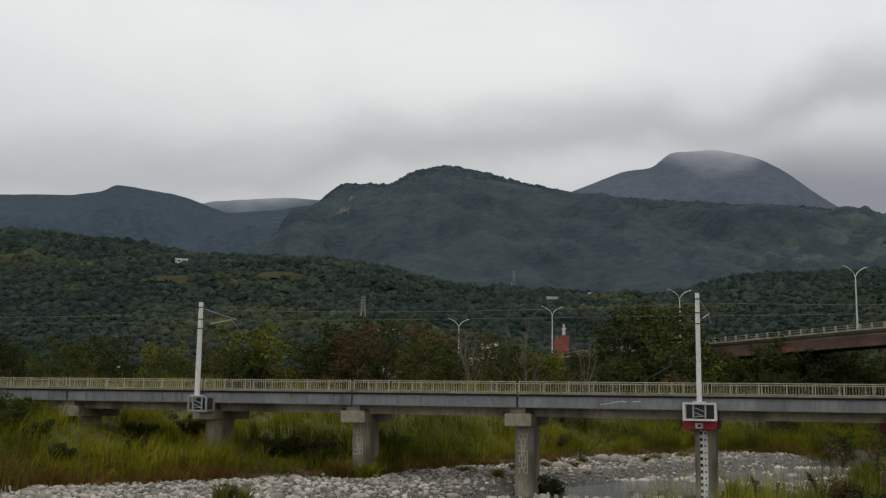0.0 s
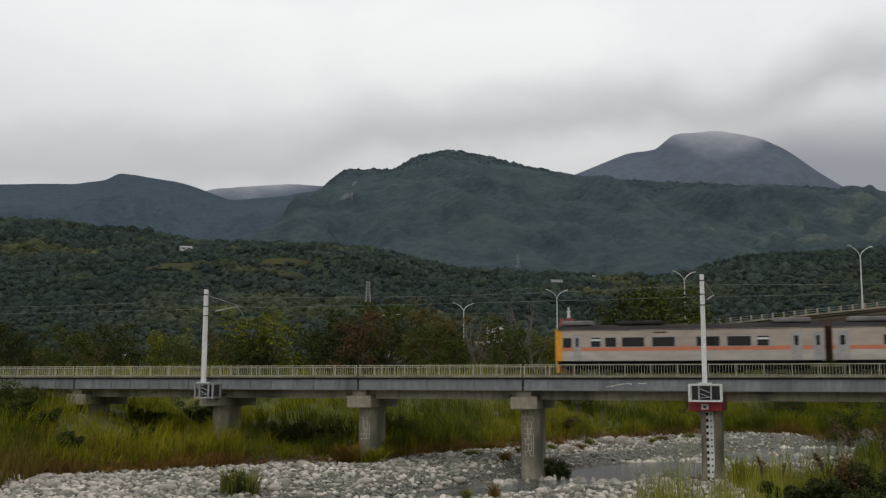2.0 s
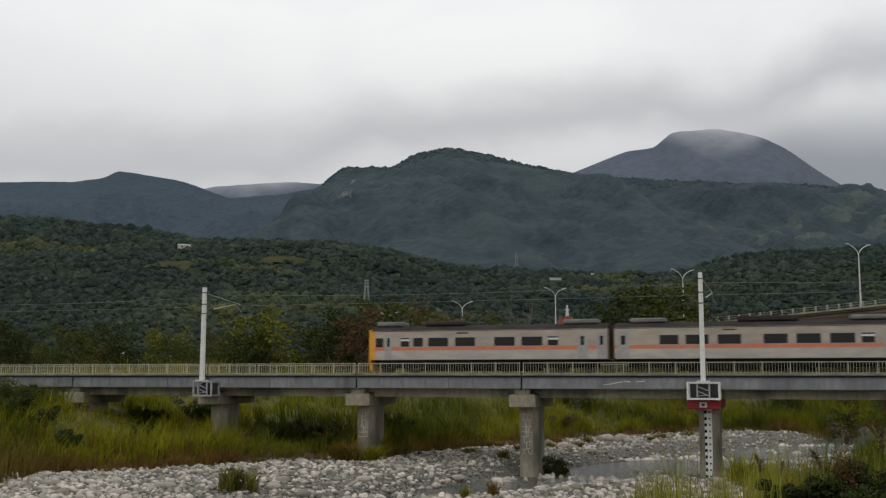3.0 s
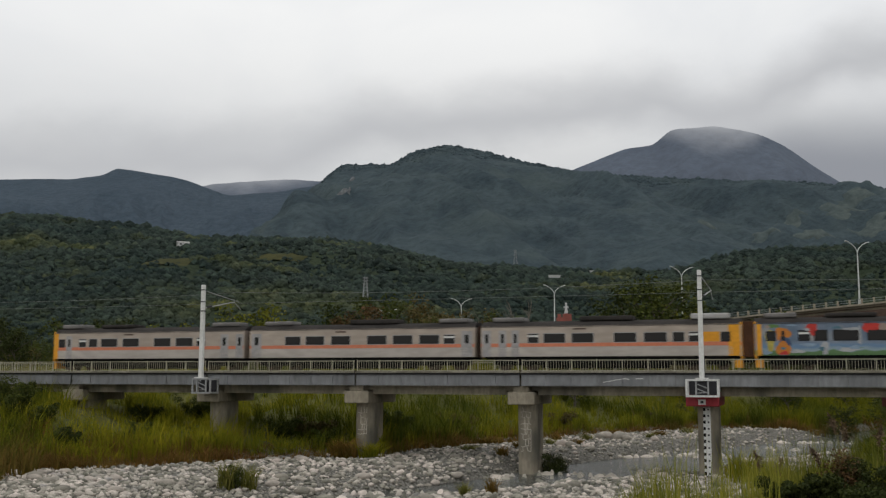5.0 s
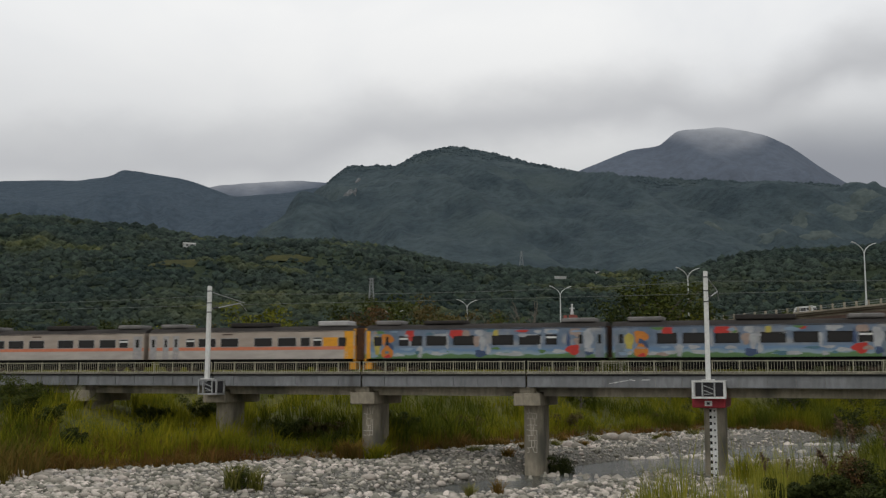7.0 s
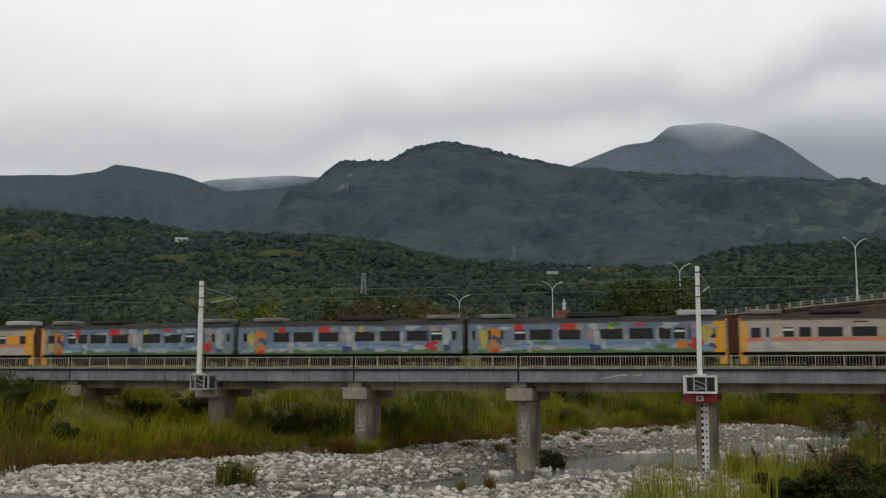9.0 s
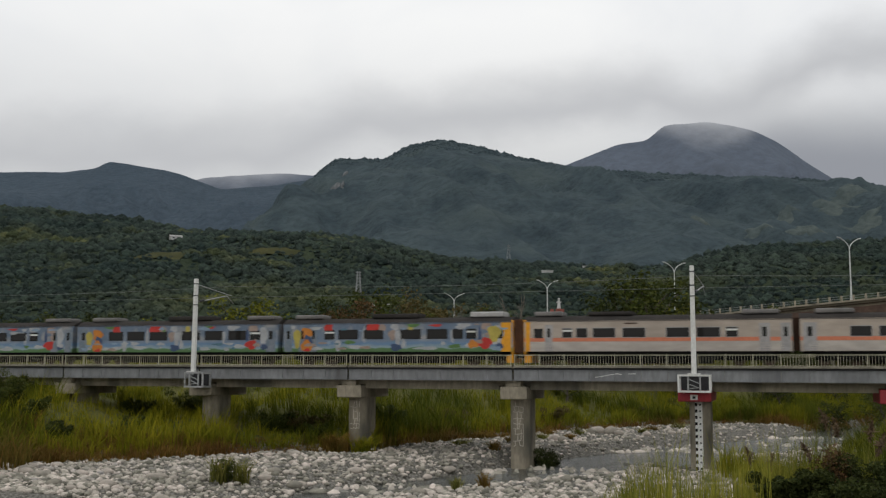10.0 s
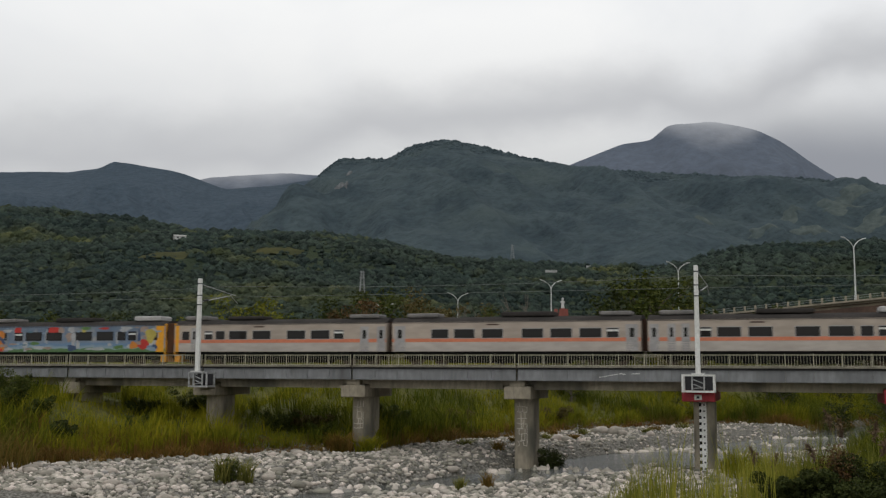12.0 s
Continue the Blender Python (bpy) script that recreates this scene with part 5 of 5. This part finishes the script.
def tree(x, y, h, colour, turn):
    v = int(turn) % 2
    key = (colour, v)
    if key not in PROTO:
        PROTO[key] = tree_proto(10.0, 100 + 7 * len(PROTO), "dark" if colour == "bare" else colour, WORD[colour], low=0.12 if colour in ("brown", "rust") else 0.2, bare=colour == "bare")
    src = PROTO[key]
    z = float(ground_z(x, y)) - 0.1
    m = pose(x, y, z, 0, 0, turn)
    s = h / 10.0
    if key not in USED:
        USED.add(key)
        src.matrix_basis = m
        src.scale = (s, s, s)
        return src
    t = copy_thing(src, m)
    t.scale = (s * (0.95 + 0.25 * random.random()), s * (0.95 + 0.25 * random.random()), s)
    return t


# place and height of the trees that stand out; the wood is filled up between them
STANDOUT = [(-66, 165, 8.5, "dark"), (-58, 150, 6.5, "green"), (-54, 158, 7, "lime"), (-49, 155, 10.5, "dark"), (-41, 150, 9, "lime"), (-37, 150, 6.5, "green"), (-31, 145, 8, "brown"),
            (-27, 140, 9, "dark"), (-23, 142, 10.5, "lime"), (-19, 148, 9, "green"), (-15, 150, 10, "dark"), (-12, 140, 8.5, "rust"), (-8, 150, 10, "green"), (-4, 142, 9, "brown"),
            (-1, 150, 9.5, "brown"), (3.5, 138, 7.5, "bare"), (8, 152, 8, "brown"), (11, 135, 8.5, "bare"), (14.6, 138, 5.8, "lime"), (19.5, 140, 8.0, "bare"), (23, 165, 6.5, "green"),
            (28, 158, 12, "dark"), (31, 156, 12.5, "green"), (36, 165, 13, "dark"), (43, 182, 12.5, "lime")]
for i, (x, y, h, c) in enumerate(STANDOUT):
    tree(x, y, h * (0.92 if x < -25 else 0.95 if c == "bare" else 1.16), c, 37 * i + 11)
fill = random.Random(5)
for i in range(120):
    y = fill.uniform(128, 200)
    x = fill.uniform(-0.46 * y, 0.50 * y)
    h = fill.uniform(5.0, 7.6) if x < -22 else fill.uniform(6.0, 9.2)
    if x > 33 and y < 185:
        h = fill.uniform(4.0, 6.0)
    if 0.0 < x / y < 0.135:
        h = fill.uniform(6.2, 8.2)
    if 0.225 < x / y < 0.275:
        h = fill.uniform(4.0, 5.5)
    tree(x, y, h, fill.choice(("dark", "dark", "dark", "green", "green", "green", "brown")), fill.uniform(0, 360))

# Dense, mostly dark trees added below the overpass, standing in for its shadow too.
for i in range(40):
    y = fill.uniform(178, 226)
    tree(fill.uniform(0.25, 0.47) * y, y, fill.uniform(8.0, 11.0), fill.choice(("dark", "dark", "dark", "green")), fill.uniform(0, 360))

# ---------------------------------------------------------------- reeds and grass
def grass_mat(name, base, second, spots):
    return material(name, base, second, 0.10, 0.8, bump=0.0, fine=0.9, island=0.35, gloss=0.08, spots=spots, spot_scale=0.11, spot_at=(0.46, 0.62), translucent=0.3)


M_REED = grass_mat("yellow_green_reeds", (0.275, 0.255, 0.014), (0.150, 0.160, 0.011), (0.072, 0.088, 0.009))
M_DRY = grass_mat("dry_reddish_grass", (0.215, 0.140, 0.030), (0.150, 0.080, 0.024), (0.110, 0.092, 0.018))
M_NEARGRASS = grass_mat("straw_green_grass", (0.36, 0.34, 0.060), (0.21, 0.22, 0.030), (0.12, 0.13, 0.022))
M_TUFT = grass_mat("green_tufts", (0.210, 0.200, 0.045), (0.120, 0.125, 0.026), (0.070, 0.075, 0.020))


def blade_clump(seed, n, h, lean, w):
    """A clump of n bent blades, as quads and a tip."""
    g = np.random.default_rng(seed)
    v, f = [], []
    for i in range(n):
        a, b = g.random() * 6.28, g.random() * 6.28
        root = np.array([math.cos(a), math.sin(a), 0]) * 0.35 * g.random()
        out = np.array([math.cos(b), math.sin(b), 0])
        side = np.array([-math.sin(b + 0.7), math.cos(b + 0.7), 0]) * w * (0.7 + 0.6 * g.random())
        hh, le = h * (0.55 + 0.45 * g.random()), lean * (0.3 + g.random())
        p = [root, root + out * le * 0.25 + np.array([0, 0, hh * 0.6]), root + out * le + np.array([0, 0, hh])]
        k = len(v)
        v += [p[0] - side, p[0] + side, p[1] + side * 0.8, p[1] - side * 0.8, p[2] + side * 0.1, p[2] - side * 0.1]
        f += [(k, k + 1, k + 2, k + 3), (k + 3, k + 2, k + 4, k + 5)]
    return np.array(v), np.array(f)


def reeds(name, templates, x, y, h0, h1, mat, label, zlift=0.0):
    z = ground_z(x, y) - 0.08 + zlift
    s = h0 + (h1 - h0) * RNG.random(len(x))
    s = s * np.clip(0.85 + 0.8 * fbm(x, y, 4.5, 3, 61), 0.4, 1.5)
    ob = new(name, scatter(name, templates, np.stack([x, y, z], -1), np.stack([0.8 * s ** 0.5, 0.8 * s ** 0.5, s], -1), RNG.random(len(x)) * 6.28, mat))
    tagged(ob, label, "grass", kind="stuff")


CLUMPS = [blade_clump(i, 9, 1.0, 0.85, 0.028) for i in range(8)]
THIN = [blade_clump(50 + i, 7, 1.0, 0.4, 0.012) for i in range(6)]
n = 15500
gx = RNG.uniform(-104, 122, n)
past = RNG.random(n) ** 1.7 * 75
gy = bank_y(gx) + 1.2 + past
ok = np.abs(gx) < 0.47 * gy + 12
reeds("reeds", CLUMPS, gx[ok], gy[ok], 1.3, 2.7, M_REED, "tall yellow-green reeds on the far river bank")
n = 4200
gx = RNG.uniform(-60, 75, n)
gy = bank_y(gx) + RNG.random(n) ** 1.4 * 4.5 - 0.4
reeds("dry_grass", CLUMPS, gx, gy, 0.5, 1.25, M_DRY, "reddish dry grass along the foot of the bank")
n = 2200
gx = RNG.uniform(-62, 75, n)
gy = levee_y(gx) + RNG.uniform(5, 22, n)
reeds("levee_grass", CLUMPS, gx, gy, 0.8, 1.7, M_NEARGRASS, "yellow-green grass on the levee behind the bridge")
n = 1900
gx = RNG.uniform(-60, -16, n)
gy = bank_y(gx) - 1 + RNG.random(n) * 10
reeds("bank_grass", CLUMPS, gx, gy, 0.7, 1.5, M_DRY, "brownish grass under the taller reeds")

# ---------------------------------------------------------------- stones of the river bed
M_STONE = material("river_stones", (0.43, 0.398, 0.335), (0.35, 0.325, 0.275), 1.2, 0.85, bump=0.35, island=0.68, spots=(0.20, 0.195, 0.185), spot_scale=0.5)
M_STONE_PART = material("river_boulder", (0.40, 0.355, 0.300), (0.30, 0.275, 0.235), 1.2, 0.85, bump=0.3, objvar=0.4)
STONES = [ico(2, 40 + i, 0.13, 0.62) for i in range(6)]


def bed_points(n, seed, ya=54, yb=132):
    g = np.random.default_rng(seed)
    y = ya + (yb - ya) * g.random(n) ** 1.5
    x = g.uniform(-0.45, 0.5, n) * y
    keep = (y < bank_y(x) + 0.8) & (ground_z(x, y) > -0.12)
    return x[keep], y[keep]


def gravel():
    x, y = bed_points(33000, 1)
    g = np.random.default_rng(2)
    patch = fbm(x, y, 6.0, 2, 91)
    r = 0.05 + 0.18 * g.random(len(x)) ** 2.2 + 0.08 * np.clip(patch, 0, 1) * g.random(len(x))
    sc = np.stack([r * (0.8 + 0.7 * g.random(len(x))), r * (0.8 + 0.5 * g.random(len(x))), r * (0.7 + 0.5 * g.random(len(x)))], -1)
    pos = np.stack([x, y, ground_z(x, y) + r * 0.22], -1)
    small = [ico(1, 60 + i, 0.2, 0.78) for i in range(9)]
    ob = new("gravel", scatter("gravel", small, pos, sc, g.random(len(x)) * 6.28, M_STONE))
    tagged(ob, "grey and white rounded river stones covering the bed", "gravel", kind="stuff")
    meshes = [raw_mesh("boulder", v, f, M_STONE_PART, True) for v, f in STONES]
    x, y = bed_points(900, 3, 55, 118)
    for i in range(min(290, len(x))):
        s = 0.18 + 0.26 * g.random() ** 2
        ob = new("boulder", meshes[i % 6])
        ob.matrix_basis = pose(x[i], y[i], float(ground_z(x[i], y[i])) + s * 0.2, 0, 0, g.random() * 360) @ Matrix.Diagonal((s * 1.25, s, s * 0.95, 1))
        tagged(ob, "pale grey rounded boulder on the river bed", "boulder", "boulders of the river bed")
    x = g.uniform(-14, 45, 5000)
    y = g.uniform(62, 118, 5000)
    depth = ground_z(x, y)
    ok = (depth < 0.0) & (depth > -0.75) & (fbm(x, y, 4.0, 2, 33) > 0.12)
    x, y, depth = x[ok][:280], y[ok][:280], depth[ok][:280]
    r, top = 0.18 + 0.36 * g.random(len(x)) ** 2.2, 0.04 + 0.22 * g.random(len(x))
    rocks = new("river_rocks", scatter("river_rocks", STONES, np.stack([x, y, (top + depth) / 2], -1), np.stack([r * 1.3, r, ((top - depth) / 2 + 0.05) / 0.62], -1), g.random(len(x)) * 6.28, M_STONE, True))
    tagged(rocks, "grey stones standing in the shallow water", "stones", kind="stuff")
    for x0, y0, s in ((16.4, 107.0, 0.62), (17.5, 105.6, 0.7), (15.6, 106.2, 0.5), (18.1, 104.6, 0.45), (10.6, 94.5, 0.55), (11.2, 93.6, 0.45), (20.5, 103, 0.4)):
        ob = new("boulder", meshes[int(s * 10) % 6])
        ob.matrix_basis = pose(x0, y0, float(ground_z(x0, y0)) + s * 0.3, 0, 0, s * 300) @ Matrix.Diagonal((s * 1.15, s, s * 1.3, 1))
        tagged(ob, "large whitish boulder beside the water", "boulder", "boulders of the river bed")


gravel()

# ---------------------------------------------------------------- plants on the bed and on the near bank


def tuft(x, y, h, wide, mat, label, seed, blades=60, name="grass_tuft", cat="grass", width=0.02):
    v, f = blade_clump(seed, blades, 1.0, 0.55, width / max(wide, 0.1))
    v = v * np.array([wide, wide, h])
    ob = new(name, raw_mesh(name, v, f, mat))
    ob.location = (x, y, float(ground_z(x, y)) - 0.05)
    tagged(ob, label, cat)


def shrub(x, y, h, wide, colour, label, seed, size=0.16, per=26, base=None):
    sb = thing("shrub", (x, y, float(ground_z(x, y)) - 0.1), label, "shrub")
    r = random.Random(seed)
    tips, bm = [], BM()
    for k in range(11):
        a = k * 2.4 + r.uniform(-0.4, 0.4)
        e = Vector((math.cos(a) * wide * r.uniform(0.2, 1), math.sin(a) * wide * r.uniform(0.2, 1), h * r.uniform(0.45, 0.95)))
        rod(bm, (0, 0, -0.1), e * 0.5 + Vector((0, 0, h * 0.08)), 0.03, 0.02, 6)
        rod(bm, e * 0.5 + Vector((0, 0, h * 0.08)), e, 0.02, 0.008, 6)
        tips += [(e, 1.0), (e * 0.72, 1.0), (e * 0.45, 1.0)]
    part("stem", bm, M_BARK, sb)
    part("leaves", leaf_cloud("leaves", tips, max(h, wide), per, size, seed, LEAF[colour], 0.16), None, sb)


M_PLUME = material("brown_seed_plume", (0.17, 0.12, 0.075), (0.11, 0.075, 0.05), 3.0, 0.95, bump=0.5)


def plume(x, y, h, lean, seed):
    pl = thing("plume_grass", (x, y, float(ground_z(x, y)) - 0.05), "tall grass with a brown feathery seed head", "plume grass")
    r = random.Random(seed)
    top = Vector((lean, r.uniform(-0.2, 0.2), h))
    bm = BM()
    rod(bm, (0, 0, 0), top * 0.6 + Vector((-lean * 0.2, 0, 0)), 0.014, 0.011, 5)
    rod(bm, top * 0.6 + Vector((-lean * 0.2, 0, 0)), top, 0.011, 0.006, 5)
    part("stem", bm, M_TUFT, pl)
    g = np.random.default_rng(seed)
    k = 160
    t = g.random(k)
    axis = np.array(top) / np.linalg.norm(top)
    pos = np.array(top)[None] + axis[None] * ((t - 0.5) * 0.75)[:, None] + np.array([lean, 0, -0.12])[None] * (t ** 2)[:, None] * 0.35
    d = g.normal(0, 1, (k, 3)) * (0.11 * (1 - np.abs(2 * t - 0.9) * 0.8))[:, None]
    sd = g.normal(0, 0.02, (k, 3))
    v = np.stack([pos - sd, pos + sd, pos + d + sd * 0.5, pos + d - sd * 0.5], 1)
    part("seed_head", raw_mesh("seed_head", v.reshape(-1, 3), np.arange(4 * k).reshape(-1, 4), M_PLUME), None, pl, "brown feathery seed head")


tuft(-12.5, 61.0, 1.8, 1.7, M_TUFT, "green weeds growing among river stones", 1, 110, width=0.03)
tuft(-11.3, 61.5, 1.6, 1.4, M_TUFT, "green weeds growing among river stones", 2, 120, width=0.03)
shrub(-12.0, 61.2, 1.5, 0.7, "green", "light green weed bush on the stones", 700, 0.09, 14)
tuft(-7.6, 80.6, 1.7, 3.0, M_DRY, "reddish dry grass round the foot of a pier", 8, 220, width=0.035)
tuft(-5.6, 80.4, 1.4, 2.4, M_REED, "yellow-green grass round the foot of a pier", 9, 180, width=0.035)
tuft(1.2, 61.0, 0.9, 1.0, M_TUFT, "low green weeds beside the river", 3, 70, width=0.03)
tuft(2.8, 62.0, 1.1, 0.9, M_DRY, "brown dead weeds beside the river", 4, 60, width=0.03)
tuft(4.6, 83.5, 0.9, 1.4, M_DRY, "brown weeds among stones by the pier", 5, 90, width=0.035)
tuft(-2.0, 95.0, 0.9, 3.0, M_TUFT, "low green weeds on the gravel bar", 6, 150, width=0.04)
tuft(4.0, 97.0, 0.8, 2.6, M_DRY, "brownish weeds on the gravel bar", 7, 130, width=0.04)
for i, (x, y, h, w) in enumerate(((9.5, 96, 0.7, 1.6), (12.5, 99, 0.6, 1.3), (14, 104, 0.7, 1.8), (18, 111, 0.8, 2.0), (21, 108, 0.6, 1.4), (23, 113, 0.7, 2.0), (27, 118, 0.8, 2.2), (6.5, 91, 0.7, 1.5), (2.0, 88.5, 0.7, 1.8), (11, 103, 0.7, 1.6))):
    tuft(x, y, h, w, (M_TUFT, M_DRY)[i % 2], "low weeds growing between the stones of the bar", 20 + i, 90, width=0.04)
for i, (x, y, h) in enumerate(((8.0, 79.6, 2.2), (8.5, 80.4, 1.8))):
    shrub(x, y, h, 0.8, "dark", "dark shrub growing against the bridge pier", 300 + i, 0.13, 20)
for i, (x, y, h, w, c) in enumerate(((-13.5, 87, 1.6, 2.4, "green"), (-11.0, 88, 1.5, 2.2, "brown"), (-9.6, 84.5, 1.5, 1.4, "green"), (-32.5, 80, 2.8, 1.6, "green"), (-35.5, 84, 3.0, 2.0, "green"), (-26, 92, 1.6, 2.0, "green"),
                                     (-22, 96, 2.6, 2.4, "green"), (-4.5, 92, 2.0, 1.8, "green"), (1, 101, 1.8, 2.0, "brown"), (12, 112, 1.8, 2.2, "brown"), (24, 128, 1.4, 1.6, "brown"))):
    shrub(x, y, h, w, c, "wild shrub among the reeds of the bank", 600 + i, 0.15, 44)
for i, (x, y, h, w) in enumerate(((-38, 78, 2.0, 1.8), (-34, 74.5, 1.6, 1.5), (-30, 79, 1.9, 1.7), (-27, 76, 1.5, 1.4), (-23.5, 80, 1.7, 1.5), (-35, 88, 2.2, 2.0))):
    shrub(x, y, h, w, ("green", "dark")[i % 2], "green leafy shrub in the reeds of the bank", 640 + i, 0.15, 40)
# near bank
g = np.random.default_rng(77)
nx = np.concatenate([g.uniform(6.8, 10.8, 130), g.uniform(11.2, 24, 1200), g.uniform(19, 33, 600)])
ny = np.concatenate([g.uniform(38, 45, 130), g.uniform(37, 47, 1200), g.uniform(46, 68, 600)])
sx, sy = g.uniform(5.6, 11.2, 75), g.uniform(34.5, 39.5, 75)
reeds("tall_bank_grass", THIN, sx, sy, 1.0, 3.0, M_NEARGRASS, "tall thin straw-green stalks on the near bank")
px, py = g.uniform(18.5, 34, 1500), g.uniform(45, 70, 1500)
reeds("spit_reeds", CLUMPS, px, py, 1.0, 2.4, M_REED, "yellow-green reeds on the raised near bank")
reeds("near_bank_grass", THIN, nx, ny, 1.3, 2.7, M_NEARGRASS, "thin green and straw-coloured grass on the near bank")
for i, (x, y, h, w) in enumerate(((11.4, 35.5, 1.1, 0.8), (12.5, 35.5, 1.4, 1.0), (13.5, 35.8, 2.4, 0.35), (14.6, 35.4, 1.8, 1.2), (16.2, 35.6, 1.8, 1.5), (13.4, 34.0, 1.2, 1.5), (15.2, 34.0, 1.4, 1.5))):
    shrub(x, y, h, w, "dark" if i != 2 else "rust", "dark green leafy shrub on the near bank" if i != 2 else "upright reddish brown shrub on the near bank", 400 + i, 0.10, 60 if i != 2 else 18)
for i, (x, y, h, l) in enumerate(((13.7, 36.0, 3.1, -0.4), (14.0, 36.2, 2.8, -0.25), (14.6, 36.0, 2.7, 0.2), (14.9, 36.3, 2.3, 0.3), (13.3, 36.5, 2.0, -0.5), (11.5, 38.0, 1.9, -0.3), (12.0, 38.5, 1.7, 0.2), (14.4, 35.6, 2.2, 0.5))):
    plume(x, y, h, l, 500 + i)
nx = g.uniform(-33, -25.0, 300)
ny = g.uniform(51, 66, 300)
reeds("side_reeds", CLUMPS, nx, ny, 1.6, 2.6, M_DRY, "brown and yellow reeds at the edge of the stones")

# ---------------------------------------------------------------- details on the piers
M_MORTAR = material("pale_mortar_repair", (0.52, 0.48, 0.41), (0.44, 0.40, 0.34), 2.0, 0.9, bump=0.2)


def pier_repairs():
    """Pale mortar lines over the cracks of two pier faces, and the water gauge."""
    for n, seed in ((-1, 3), (0, 4)):
        x0 = JOINT + n * SPAN
        r = random.Random(seed)
        cr = thing("crack_repair", at_bridge(x0 - 0.19, 1.285), "pale mortar lines sealing cracks in a concrete pier", "crack repair", "crack repairs on the piers")
        z = 1.7 if n == 0 else 2.7
        while z < 4.75:
            rise = r.uniform(0.3, 0.5)
            cuts = [-0.12, r.uniform(0.02, 0.25), r.uniform(0.32, 0.5), 0.64]
            bm = BM()
            for p, q in zip(cuts, cuts[1:]):
                if r.random() < 0.85:
                    bar(bm, (p, 0, z + r.uniform(-0.05, 0.05)), (q, 0, z + r.uniform(-0.05, 0.05)), 0.02, 0.045)
            for p in cuts[1:3]:
                if r.random() < 0.8:
                    bar(bm, (p, 0, z), (p + r.uniform(-0.1, 0.1), 0, z + rise), 0.02, 0.045)
            if r.random() < 0.5:
                bar(bm, (0.62, 0, z), (0.64, 0, z + rise), 0.02, 0.045)
            part("mortar_line", bm, M_MORTAR, cr)
            z += rise
    x0 = JOINT + SPAN
    wg = thing("water_gauge", at_bridge(x0 + 0.02, 1.26), "white water level gauge with black marks on a pier", "water gauge")
    part("board", box(BM(), -0.25, 0.25, -0.02, 0.03, 0.2, 5.05), M_WHITE, wg)
    mark = mesh_of("mark", box(BM(), -0.245, -0.09, -0.028, -0.021, 0, 0.22), M_BLACK)
    figure = mesh_of("figure_bar", box(BM(), 0.04, 0.16, -0.028, -0.021, 0.04, 0.16), M_DARKSTEEL)
    z = 0.35
    while z < 4.9:
        part("mark", mark, None, wg, at=(0, 0, z))
        part("figure_bar", figure, None, wg, at=(0, 0, z))
        z += 0.44
    pl = thing("pier_plate", at_bridge(x0 - 0.2, 0.29), "small white plate on the red pier cap", "sign plate")
    part("plate", box(BM(), -0.25, 0.25, -0.01, 0.015, 5.2, 5.56), M_WHITE, pl)
    part("figure_bar", box(BM(), -0.10, 0.10, -0.016, -0.011, 5.30, 5.46), M_DARKSTEEL, pl)



def paint_scrapes():
    sc = thing("paint_scrape", at_bridge(0, -0.004), "white scraped marks on the grey bridge girder", "scrape mark")
    for a, b, w in (((11.9, 0, 6.72), (12.7, 0, 6.86), 0.035), ((12.66, 0, 6.86), (13.4, 0, 6.98), 0.045), ((13.4, 0, 6.99), (13.75, 0, 6.93), 0.06), ((14.2, 0, 6.97), (14.75, 0, 6.99), 0.05), ((12.3, 0, 6.74), (12.5, 0, 6.83), 0.03)):
        part("scratch", bar(BM(), a, b, 0.006, w), M_WHITE, sc)


pier_repairs()
paint_scrapes()
motions()
